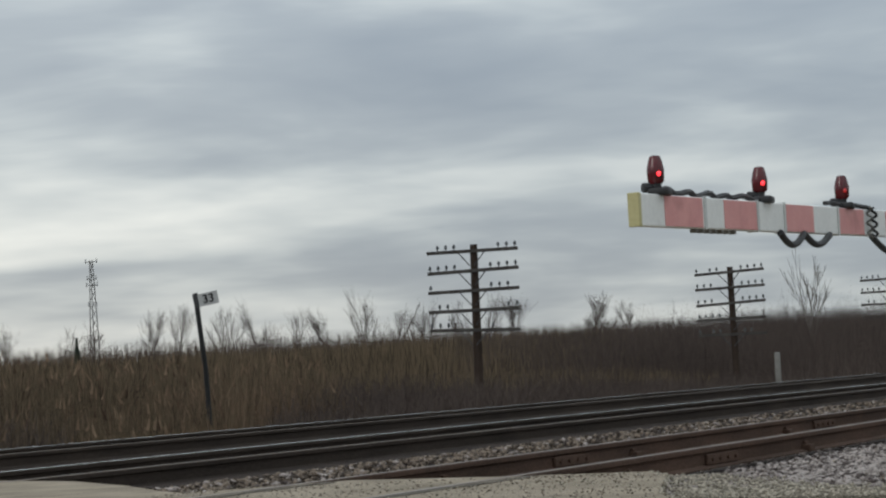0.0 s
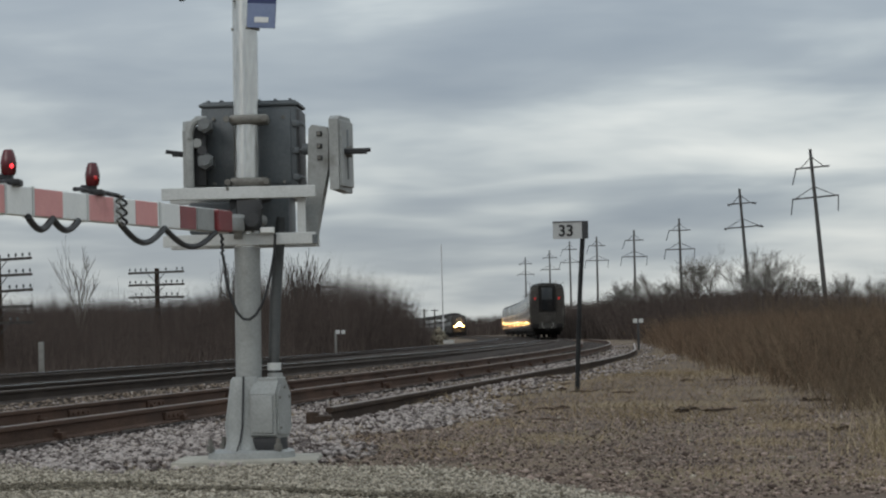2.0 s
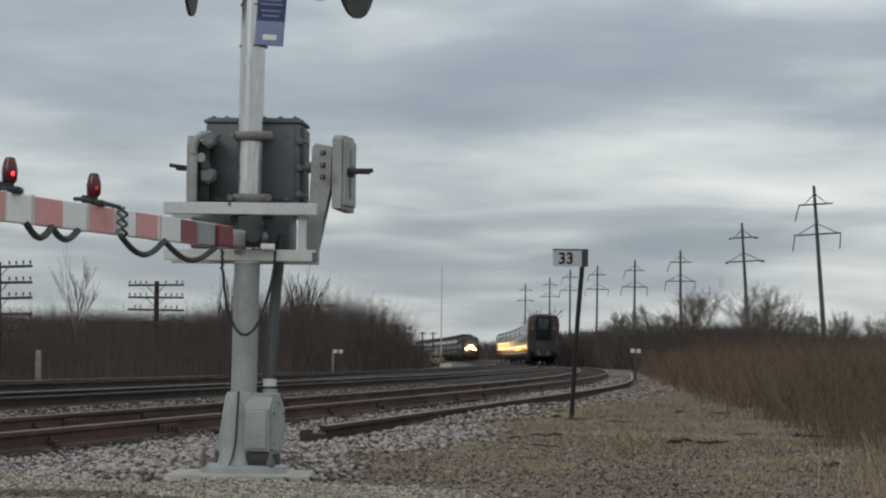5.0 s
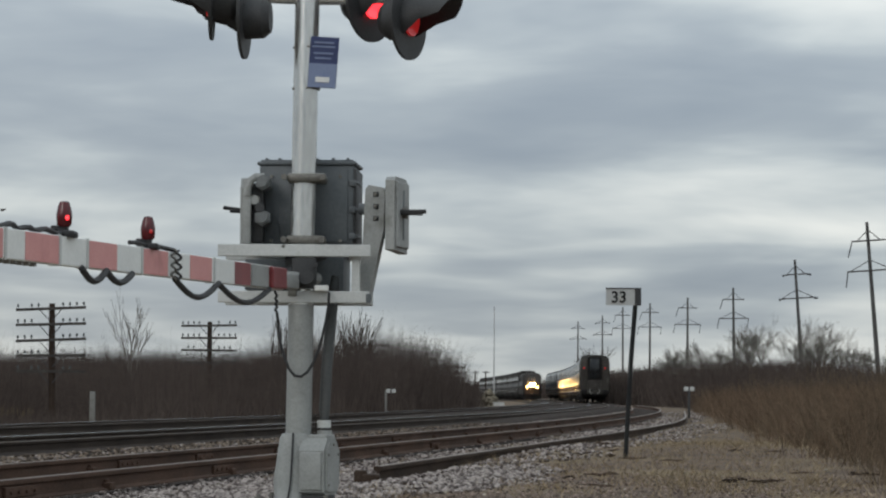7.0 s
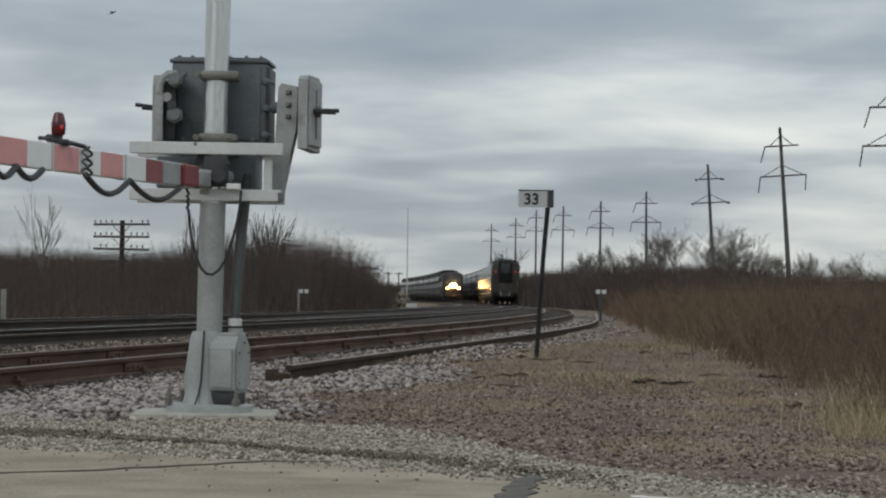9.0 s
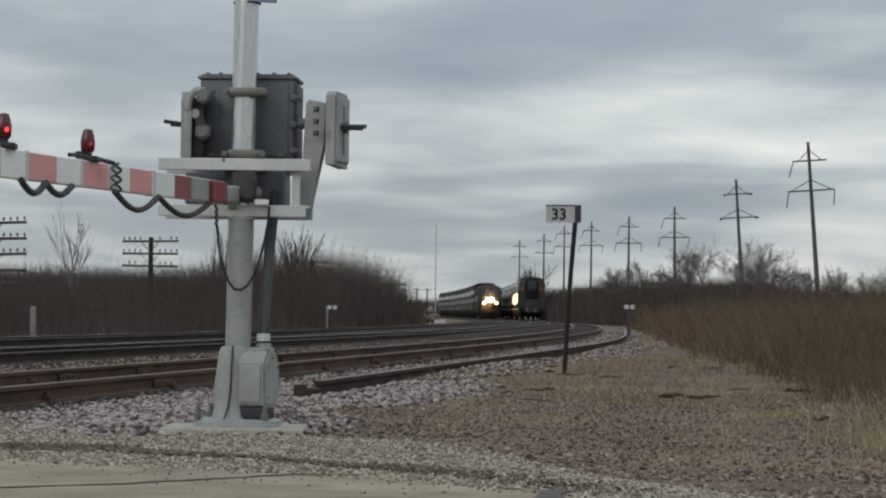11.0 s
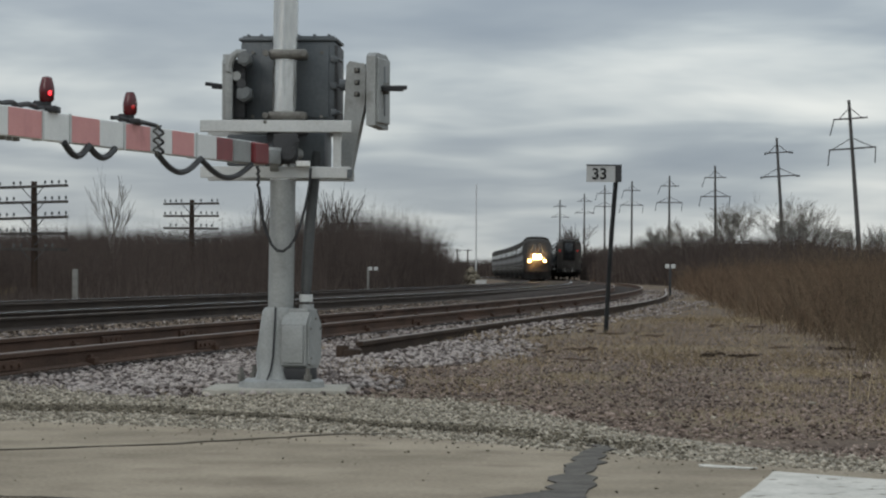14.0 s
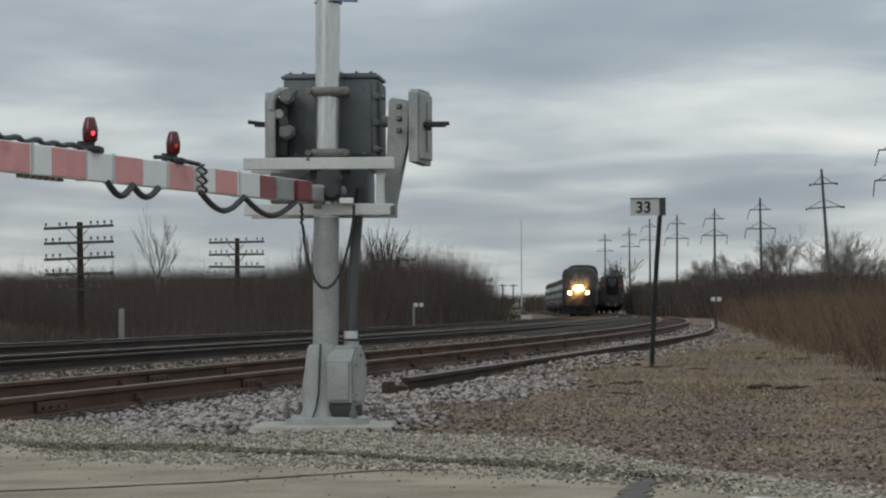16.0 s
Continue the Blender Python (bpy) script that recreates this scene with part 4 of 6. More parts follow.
# three lamps on the arm
for s, lit in ((0.25, "red_lit"), (1.47, "red_lit"), (2.63, "red_dim")):
    base = ARM @ Vector((s, 0, 0.067))
    lamp = part("arm_lamp", Build().loft([[(base.x + r * math.cos(a * math.pi / 8), base.y + r * math.sin(a * math.pi / 8), base.z + z) for a in range(16)] for z, r in ((0.045, 0.026), (0.055, 0.034), (0.10, 0.037), (0.135, 0.030), (0.158, 0.022), (0.162, 0.010))]), M["red_lens"], gate, "dark red warning lamp on the arm")
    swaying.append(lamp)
    part("lamp_bulb", Build().ball((base.x + 0.016, base.y - 0.024, base.z + 0.085), (0.011, 0.012, 0.014)), M[lit], lamp, "glowing red lens")
    part("lamp_foot", Build().rod((base.x, base.y, base.z + 0.005), (base.x, base.y, base.z + 0.05), 0.022, n=10).box((base.x + 0.012, base.y + 0.02, base.z + 0.012), (0.085, 0.12, 0.03), 0.008).rod((base.x - 0.05, base.y - 0.03, base.z + 0.03), (base.x - 0.01, base.y, base.z + 0.03), 0.02, n=8), M["black"], lamp, "black lamp foot")


def arm_pt(s, up_, out=0.0):
    return ARM @ Vector((s, out, up_))


top_cable = [arm_pt(0.30 + 1.12 * k / 24, 0.082 + 0.008 * math.sin(k * 1.3) + rng.normal(0, 0.003)) for k in range(25)]
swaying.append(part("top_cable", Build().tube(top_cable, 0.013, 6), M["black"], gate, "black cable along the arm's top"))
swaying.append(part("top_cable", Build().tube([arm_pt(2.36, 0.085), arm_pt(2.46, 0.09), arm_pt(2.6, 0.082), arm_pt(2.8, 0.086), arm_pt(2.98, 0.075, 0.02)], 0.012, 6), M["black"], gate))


def sag(s0, s1, depth, r, n=14, out=0.03):
    return Build().tube([arm_pt(s0 + (s1 - s0) * k / n, -0.07 - depth * math.sin(math.pi * k / n), out) for k in range(n + 1)], r, 8)


for s0, s1, d in ((1.62, 1.95, 0.055), (1.95, 2.32, 0.05), (2.97, 3.71, 0.085), (3.71, 4.69, 0.09)):
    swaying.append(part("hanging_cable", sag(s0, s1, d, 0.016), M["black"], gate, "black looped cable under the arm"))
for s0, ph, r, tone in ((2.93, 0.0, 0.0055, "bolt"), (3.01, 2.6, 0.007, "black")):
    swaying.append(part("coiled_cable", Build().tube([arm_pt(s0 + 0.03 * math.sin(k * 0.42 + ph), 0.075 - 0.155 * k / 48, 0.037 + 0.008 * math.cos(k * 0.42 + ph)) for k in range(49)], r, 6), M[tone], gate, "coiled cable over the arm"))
for s in np.arange(0.64, 1.16, 0.075):
    part("lace_hook", Build().box((float(s), 0.0, -0.075), (0.03, 0.03, 0.018), 0.004, ARM), M["bolt"], arm)
# loop of thin cable in front of the mast
drop = [(gx_(457), -0.17, gz_(372))]
for k in range(8):
    drop.append((gx_(458 + 3 * (k % 2)), -0.17, gz_(380 + k * 5)))
for px, py in ((462, 430), (464, 450), (468, 472), (474, 493), (483, 515), (493, 526), (504, 527), (515, 519), (525, 503), (534, 480), (541, 455), (547, 428), (551, 402), (552, 378)):
    drop.append((gx_(px), -0.13, gz_(py)))
part("loop_cable", Build().tube(drop, 0.0095, 6), M["black"], gate, "thin black cable hanging in a loop")

# information sign strapped to the mast
turn = pose(0.012, 0, 0.022) @ pose(0.115, -0.085, 2.68, 0, 4, -8) @ pose(-0.115, 0.085, -2.68)
plate = part("information_sign", Build().box((0.115, -0.085, 2.68), (0.175, 0.006, 0.31), 0.002, turn), M["sign_blue"], gate, "small dark blue information sign", False)
part("sign_panel", Build().box((0.115, -0.0895, 2.60), (0.170, 0.003, 0.145), 0.0, turn), M["sign_pale"], plate, "pale blue lower panel", False)
part("sign_bar", Build().box((0.118, -0.0925, 2.575), (0.085, 0.003, 0.032), 0.001, turn), M["stripe_white"], plate, "white bar of small writing", False)
for k, (zz, ww) in enumerate(((2.80, 0.12), (2.775, 0.14), (2.735, 0.12), (2.705, 0.10))):
    part("sign_bar", Build().box((0.112, -0.0905, zz), (ww, 0.003, 0.010), 0.0, turn), M["sign_pale"], plate, smooth=False)
for zz in (2.55, 2.80):
    part("strap", Build().rod((lean[0][2] * zz, 0, zz - 0.006), (lean[0][2] * zz, 0, zz + 0.006), 0.076, n=24).box((lean[0][2] * zz - 0.078, -0.02, zz), (0.03, 0.02, 0.016), 0.003), M["bolt"], plate, "steel strap")

# flashing light heads on the mast
heads = part("signal_crossarm", Build().tube([(-0.50, -0.05, 3.11), (-0.36, 0.0, 3.11), (0.0, 0.10, 3.11), (0.34, 0.10, 3.11), (0.50, 0.02, 3.11)], 0.03, 12), M["galv"], gate, "horizontal lamp crossarm")


def signal_head(x, y, z, face, lit):
    m = Matrix.Translation((x, y, z)) @ Matrix.Rotation(face, 4, "Z")
    h = part("signal_head", Build().rod((0, 0.02, 0), (0, 0.0, 0), 0.25, n=40, m=m).rod((0, 0.02, 0), (0, 0.13, 0), 0.13, 0.125, 24, m).rod((0, 0.13, 0), (0, 0.175, 0), 0.125, 0.09, 24, m), M["dark_metal"], gate, "black round background of a warning light")
    hood = []
    n = 20
    for d, r, cut in ((0.0, 0.135, 0.55), (-0.12, 0.135, 0.12), (-0.24, 0.13, -0.05)):
        outer = [(r * math.cos(a), d - (0.10 * max(0, math.sin(a)) if cut < 0 else 0), r * math.sin(a)) for a in (math.pi * (-0.5 * cut - 0.0) + math.pi * (1 + cut) * k / n for k in range(n + 1))]
        hood.append(outer + [(p[0] * 0.96, p[1], p[2] * 0.96) for p in reversed(outer)])
    part("hood", Build().loft(hood, m=m), M["dark_metal"], h, "black visor")
    part("lens", Build().rod((0, -0.02, 0), (0, -0.005, 0), 0.105, n=28, m=m), M[lit], h, "round red lens")


signal_head(0.645, -0.05, 2.975, radians(66), "red_dim")
signal_head(0.405, 0.18, 3.115, radians(57), "red_lit")
signal_head(-0.374, 0.02, 2.985, radians(-94), "red_lens")
signal_head(-0.558, -0.12, 3.08, radians(-88), "red_dim")


# ---- mileposts and small line-side things ----
def digits(text, size, m, parent, mat):
    c = bpy.data.curves.new("number_text", "FONT")
    c.body, c.size, c.align_x, c.align_y, c.extrude, c.offset = text, size, "CENTER", "CENTER", 0.002, size * 0.022
    tmp = bpy.data.objects.new("number_text", c)
    me = bpy.data.meshes.new_from_object(tmp)
    bpy.data.objects.remove(tmp)
    me.materials.append(mat)
    o = new("number", me)
    o.parent = parent
    o.matrix_world = parent.matrix_world @ m
    return o


mp = thing("milepost", pose(1.93, 29.8, -0.12), "leaning dark milepost with a small white number plate", "milepost", "mileposts")
part("post", Build().tube([(0, 0, -0.1), (0.035, 0, 0.6), (0.075, 0, 1.3), (0.135, 0, 2.07)], 0.028, 8), M["sign_black"], mp)
pl = part("number_plate", Build().box((-0.055, -0.034, 1.985), (0.345, 0.008, 0.195), 0.002, Matrix.Rotation(radians(0.0), 4, "Y")), M["sign_white"], mp, "white number plate with black digits", False)
part("plate_end", Build().box((0.15, -0.02, 1.985), (0.075, 0.05, 0.195), 0.008), M["dark_metal"], mp, smooth=False)
part("cap", Build().box((-0.02, -0.03, 2.088), (0.42, 0.03, 0.014), 0.003), M["dark_metal"], mp, smooth=False)
digits("33", 0.185, pose(-0.075, -0.041, 1.978, 90, 0, 0), mp, M["sign_black"])

ml = thing("milepost", pose(-18.45, 48.0, -0.45, 0, 0, 18), "leaning dark milepost with a turned white number plate", "milepost", "mileposts")
part("post", Build().tube([(0.0, 0, -0.1), (-0.06, 0, 1.4), (-0.20, 0, 2.96)], 0.05, 8), M["sign_black"], ml)
part("number_plate", Build().box((0, 0, 0), (0.40, 0.008, 0.26), 0.002, pose(0.06, -0.06, 2.84, 0, -10, 0)), M["sign_white"], ml, "white number plate with black digits", False)
part("plate_end", Build().box((0, 0, 0), (0.10, 0.06, 0.27), 0.008, pose(-0.19, -0.03, 2.80, 0, -10, 0)), M["dark_metal"], ml, smooth=False)
digits("33", 0.24, pose(0.06, -0.068, 2.84, 90, -10, 0), ml, M["sign_black"])

st = thing("marker_post", pose(-10.73, 74.0, -0.35), "short pale concrete marker post beside the tracks", "post")
part("post", Build().box((0, 0, 0.50), (0.15, 0.15, 1.2), 0.02), M["post_grey"], st)
for x, y, h, dx, lab in ((-3.25, 110.0, 1.15, 0.22, "thin post with two small white plates"), (8.83, 98.6, 1.28, 0.0, "dark post with two small white reflector plates")):
    p = thing("reflector_post", pose(x, y, -0.22), lab, "post", "reflector posts")
    part("post", Build().box((0, 0, h / 2), (0.09, 0.06, h), 0.01), M["post_grey"] if dx else M["dark_metal"], p)
    for k in (-1, 1):
        part("reflector_plate", Build().box((dx + 0.115 * k, -0.04, h - 0.05), (0.17, 0.02, 0.16), 0.01), M["far_white"], p, "small white plate")


# ---- telegraph poles ----
def telegraph(x, y, top, base, lean_deg, spin, arms, span, gap):
    t = thing("telegraph_pole", pose(x, y, base, 0, lean_deg, spin), "old dark wooden telegraph pole with many crossarms and insulators", "telegraph pole", "telegraph poles along the line")
    h = top - base
    part("pole", Build().rod((0, 0, -0.3), (0, 0, h), 0.17, 0.125, 14), M["pole_wood"], t)
    for a in range(arms):
        z = h - 0.22 - gap * a
        tilt = Matrix.Translation((0, -0.16, z)) @ Matrix.Rotation(radians(rng.normal(-0.6, 0.8)), 4, "Y")
        ca = part("crossarm", Build().box((0, 0, 0), (span, 0.09, 0.115), 0.008, tilt), M["arm_wood"], t, "weathered wooden crossarm", False)
        for s in (-1, 1):
            part("brace", Build().box((0, 0, 0), (0.035, 0.012, 0.62), 0.0, tilt @ Matrix.Translation((s * 0.28, -0.06, -0.26)) @ Matrix.Rotation(radians(s * 42), 4, "Y")), M["dark_metal"], ca, smooth=False)
            for k in range(4):
                if rng.random() < (0.04 if a < 2 else 0.35):
                    continue
                px = s * (span / 2 - 0.09 - k * 0.30)
                part("insulator", Build().rod((px, 0, 0.05), (px, 0, 0.14), 0.016, n=6, m=tilt).rod((px, 0, 0.12), (px, 0, 0.20), 0.055, 0.05, 8, tilt).rod((px, 0, 0.20), (px, 0, 0.245), 0.04, 0.03, 8, tilt), M["insulator"], ca)
    return t


telegraph(-21.88, 82.0, 4.85, -0.95, 0.6, -8, 5, 3.28, 0.66)
telegraph(-17.22, 107.0, 4.47, -1.0, -0.6, -8, 5, 3.05, 0.66)
telegraph(-13.48, 136.0, 4.57, -1.0, 0.0, -8, 4, 3.05, 0.66)
telegraph(-1.05, 225.0, 3.42, -1.0, 0.0, -8, 4, 2.9, 0.52)
telegraph(-6.45, 180.0, 4.42, -1.0, 0.0, -8, 4, 2.75, 0.66)


# ---- power line poles ----
def power_pole(bearing, el, d, lean_deg, hang):
    x, top = d * math.tan(radians(bearing)), 0.7 + d * math.tan(radians(el + 0.04))
    base = -1.0
    h = top - base
    t = thing("power_pole", pose(x, d, base, 0, lean_deg, 0) , "tall dark power line pole with two crossarms and braces", "power pole", "power poles along the line")
    part("pole", Build().rod((0, 0, 0), (0, 0, h), 0.29, 0.155, 12), M["steel_pole"], t)
    for a, (z, half) in enumerate(((h - 1.9, 1.75), (h - 4.95, 2.4))):
        ca = part("crossarm", Build().box((0, -0.25, z), (2 * half, 0.15, 0.16), 0.01), M["steel_pole"], t, smooth=False)
        for s in (-1, 1):
            part("brace", Build().rod((0, -0.2, z + 1.1), (s * half * (0.66, 0.84)[a], -0.25, z + 0.05), 0.045, n=6), M["steel_pole"], ca)
            if hang and not (a == 0 and s == 1):
                part("insulator_string", Build().rod((s * (half - 0.05), -0.25, z - 0.1), (s * (half - 0.05) - 0.22 * (a == 0) - (0.28 if s < 0 else 0.18), -0.25, z - 1.6), 0.06, n=6), M["insulator"], ca)
            elif not hang:
                part("insulator_string", Build().rod((s * (half - 0.3), -0.3, z - 0.05), (s * half, -1.2, z - 0.15), 0.13, n=6), M["insulator"], ca)
    return t


for bearing, el, d, ln, hang in ((11.479, 4.962, 200, -2.2, True), (9.057, 3.929, 258, -4.2, True), (7.463, 3.067, 326, -3.6, False), (6.093, 2.424, 408, -0.6, True), (5.076, 2.192, 468, 0.2, True), (4.236, 2.062, 528, 0.3, True), (3.624, 1.972, 590, 0, True), (3.166, 1.779, 655, 0, False), (2.618, 1.638, 730, 0, False)):
    # the base moves so that the leaning pole's top keeps its camera bearing
    p = power_pole(bearing, el, d, ln, hang)
    h = 1.7 + d * math.tan(radians(el))
    p.location.x -= math.sin(radians(ln)) * h

# the far mast gets a lighter colour in place of haze
mastf = thing("radio_mast", pose(6.4, 500, -1), "thin distant radio mast", "radio mast")
part("lattice", Build().rod((0, 0, 0), (0, 0, 19.3), 0.16, 0.10, 6), M["pale_metal_haze"], mastf)
tw = thing("cell_tower", pose(-216.7, 500, -1), "distant lattice mobile-phone tower with antenna rings", "tower")
for k in range(3):
    a = 2 * math.pi * k / 3
    part("leg", Build().rod((1.5 * math.cos(a), 1.5 * math.sin(a), 0), (0.35 * math.cos(a), 0.35 * math.sin(a), 28.6), 0.12, 0.09, 6), M["steel_pole"], tw)
for k in range(14):
    z0, z1 = k * 2.0, k * 2.0 + 2.0
    r0, r1 = 1.5 - 1.15 * z0 / 28.6, 1.5 - 1.15 * z1 / 28.6
    part("lattice_brace", Build().rod((r0, 0, z0), (-r1 / 2, r1 * 0.87, z1), 0.06, n=4).rod((-r0 / 2, -r0 * 0.87, z0), (r1, 0, z1), 0.06, n=4), M["steel_pole"], tw)
for z, r in ((28.4, 1.25), (24.8, 1.0), (23.4, 1.2), (19.2, 0.9)):
    part("antenna_ring", Build().rod((0, 0, z - 0.1), (0, 0, z), r, n=12).box((-r, 0, z + 0.1), (0.2, 0.3, 0.9)).box((r, 0, z + 0.1), (0.2, 0.3, 0.9)), M["pale_metal_haze"], tw, "pale antenna ring", False)

# ---- trains ----
def car_section(w, top, shoulder):
    half = [(w * 0.94, 0.95), (w, 1.25), (w, shoulder), (w * 0.93, shoulder + (top - shoulder) * 0.55), (w * 0.72, shoulder + (top - shoulder) * 0.88), (w * 0.35, top)]
    return half + [(-x, z) for x, z in reversed(half)]


def bogie(y, parent):
    t = part("truck", Build().box((0, y, 0.62), (2.3, 2.9, 0.34), 0.05).box((-1.05, y, 0.5), (0.18, 3.1, 0.4), 0.05).box((1.05, y, 0.5), (0.18, 3.1, 0.4), 0.05), M["under"], parent, "sooty wheel truck")
    for dy in (-1.3, 1.3):
        for s in (-0.76, 0.76):
            part("wheel", Build().rod((s - 0.06, y + dy, 0.46), (s + 0.06, y + dy, 0.46), 0.46, n=18), M["under"], t)


def passenger_car(label, fluting="bright_steel", side_="stainless"):
    """Two-deck stainless coach, 25.6 m long, running along y with its rear at -12.8."""
    t = thing("passenger_car", Matrix(), label, "railway car", "cars of the trains")
    sec = car_section(1.55, 4.93, 4.10)
    body = part("body", Build().loft([[(x * k, y, 1.0 + (z - 1.0) * kz) for x, z in sec] for y, k, kz in ((-12.8, 0.955, 0.985), (-12.55, 1, 1), (12.55, 1, 1), (12.8, 0.955, 0.985))]), M[side_], t, "fluted stainless steel body")
    part("roof", Build().loft([[(x * 1.004, y, z + 0.012) for x, z in sec[3:9]] + [(x * 0.99, y, z - 0.05) for x, z in reversed(sec[3:9])] for y in (-12.6, 12.6)]), M["car_roof"], t, "dull grey roof")
    for s in (-1, 1):
        for z in (1.30, 2.02, 2.12, 2.22, 2.90, 3.0, 3.1):
            part("flute", Build().box((s * 1.553, 0, z), (0.03, 25.0, 0.085), 0.012), M[fluting], body)
        part("colour_band", Build().box((s * 1.553, 0, 2.55), (0.012, 25.0, 0.62)), M["band_blue"], body, "dark blue band", False)
        for z, n in ((3.62, 13), (1.62, 9)):
            for k in range(n):
                y = -11.0 + 22.0 * k / (n - 1)
                part("window", Build().box((s * 1.556, y, z), (0.02, 1.25, 0.62), 0.004), M["window"], body, smooth=False)
    part("underframe", Build().box((0, 0, 0.86), (2.7, 25.0, 0.34), 0.04).box((0, -3.5, 0.62), (2.5, 3.2, 0.5), 0.05).box((0, 3.2, 0.62), (2.5, 2.6, 0.5), 0.05), M["under"], t, "dark underframe with equipment boxes")
    bogie(-8.9, t)
    bogie(8.9, t)
    for y, s in ((-12.8, -1), (12.8, 1)):
        part("diaphragm", Build().box((0, y + s * 0.10, 3.58), (1.42, 0.30, 2.28), 0.05), M["under"], t, "black end doorway and bellows")
        part("coupler", Build().box((0, y + s * 0.28, 0.86), (0.34, 0.7, 0.32), 0.04), M["under"], t)
    return t


def tail_details(t):
    """Rear end of the last car: pale end sheet, door, steps, red markers."""
    y = -12.83
    e = part("end_sheet", Build().box((-1.08, y, 2.85), (0.72, 0.06, 3.3), 0.02).box((1.08, y, 2.85), (0.72, 0.06, 3.3), 0.02).box((0, y, 1.9), (1.44, 0.06, 0.95), 0.02), M["car_end"], t, "grimy end sheet")
    part("rear_door", Build().box((0, y - 0.30, 3.52), (0.95, 0.06, 2.0), 0.02), M["window"], t, "dark rear door")
    part("door_step", Build().box((0, y - 0.22, 1.75), (0.62, 0.3, 0.55), 0.03), M["car_end"], t)
    for s in (-1, 1):
        part("marker_light", Build().rod((s * 1.06, y - 0.03, 3.58), (s * 1.06, y - 0.11, 3.58), 0.11, n=12), M["marker"], e, "lit red marker light")
        part("step", Build().box((s * 1.05, y - 0.05, 1.15), (0.55, 0.2, 0.42), 0.03), M["under"], t)
        part("tail_jumper", Build().tube([(s * 0.45, y - 0.1, 1.5), (s * 0.5, y - 0.25, 1.15), (s * 0.3, y - 0.3, 0.95)], 0.05, 6), M["bolt"], t)


def locomotive(label):
    """Streamlined diesel, 21 m long, its front at y = -10.5."""
    t = thing("locomotive", Matrix(), label, "locomotive", "locomotives of the oncoming train")
    sec = car_section(1.52, 4.40, 3.75)
    nose = []
    for y, k, top in ((-10.5, 0.80, 2.35), (-10.3, 0.92, 2.62), (-9.75, 0.985, 2.85), (-9.0, 0.99, 4.0), (-8.5, 1.0, 4.32), (-7.8, 1.0, 4.40), (10.5, 1.0, 4.40)):
        nose.append([(x * k, y, 0.95 + (z - 0.95) * (top - 0.95) / 3.45) for x, z in sec])
    body = part("body", Build().loft(nose), M["loco_grey"], t, "silver-grey streamlined body")
    for s in (-1, 1):
        part("windscreen", Build().loft([[(s * 0.10, -9.70, 2.98), (s * 1.18, -9.62, 2.98), (s * 1.05, -9.05, 3.85), (s * 0.10, -9.10, 3.88)], [(s * 0.10, -9.62, 2.92), (s * 1.18, -9.54, 2.92), (s * 1.05, -8.97, 3.80), (s * 0.10, -9.02, 3.82)]]), M["window"], body, "dark slanted windscreen", False)
        part("colour_band", Build().box((s * 1.525, 1.0, 2.7), (0.02, 18.5, 0.7)), M["band_blue"], body, "dark blue band", False)
        for k in range(5):
            part("grille", Build().box((s * 1.53, 0.5 + k * 1.9, 3.3), (0.03, 1.6, 0.6), 0.005), M["under"], body, smooth=False)
        part("ditch_light", Build().rod((s * 0.80, -10.35, 2.08), (s * 0.80, -10.58, 2.08), 0.14, n=16), M["ditch"], t, "lit ditch light")
        part("headlight", Build().rod((s * 0.21, -10.3, 2.50), (s * 0.21, -10.60, 2.50), 0.17, n=18), M["headlight"], t, "lit twin headlight")
    part("pilot", Build().prism([(-1.42, 0.22), (1.42, 0.22), (1.42, 1.1), (-1.42, 1.1)], -10.45, -10.0, "y").box((0, -10.6, 0.85), (0.4, 0.6, 0.36), 0.04), M["under"], t, "dark pilot plough")
    part("underframe", Build().box((0, 0, 0.85), (2.6, 20.0, 0.4), 0.04).box((0, 0, 0.55), (2.4, 4.2, 0.7), 0.1), M["under"], t, "dark underframe and fuel tank")
    bogie(-6.6, t)
    bogie(6.6, t)
    part("roof_hatch", Build().box((0, 3, 4.42), (1.6, 9.0, 0.10), 0.03), M["car_roof"], t)
    return t


CAR, LOCO = 26.2, 21.4
tail_car = passenger_car("silver two-deck passenger car with lit red tail markers")
leaving = [tail_car]
plain_car = passenger_car("silver two-deck passenger car with dark windows")
leaving += [plain_car] + [copy_thing(plain_car, Matrix()) for _ in range(6)]
tail_details(tail_car)
lead = locomotive("silver-grey diesel locomotive with headlights lit")
# oncoming cars use darker copies of the steel, toning down reflected sky
dimmed_car = passenger_car("silver two-deck passenger car behind the locomotive, coloured darker", "dull_steel", "dimmed_side")
coming = [lead, dimmed_car] + [copy_thing(dimmed_car, Matrix()) for _ in range(6)]


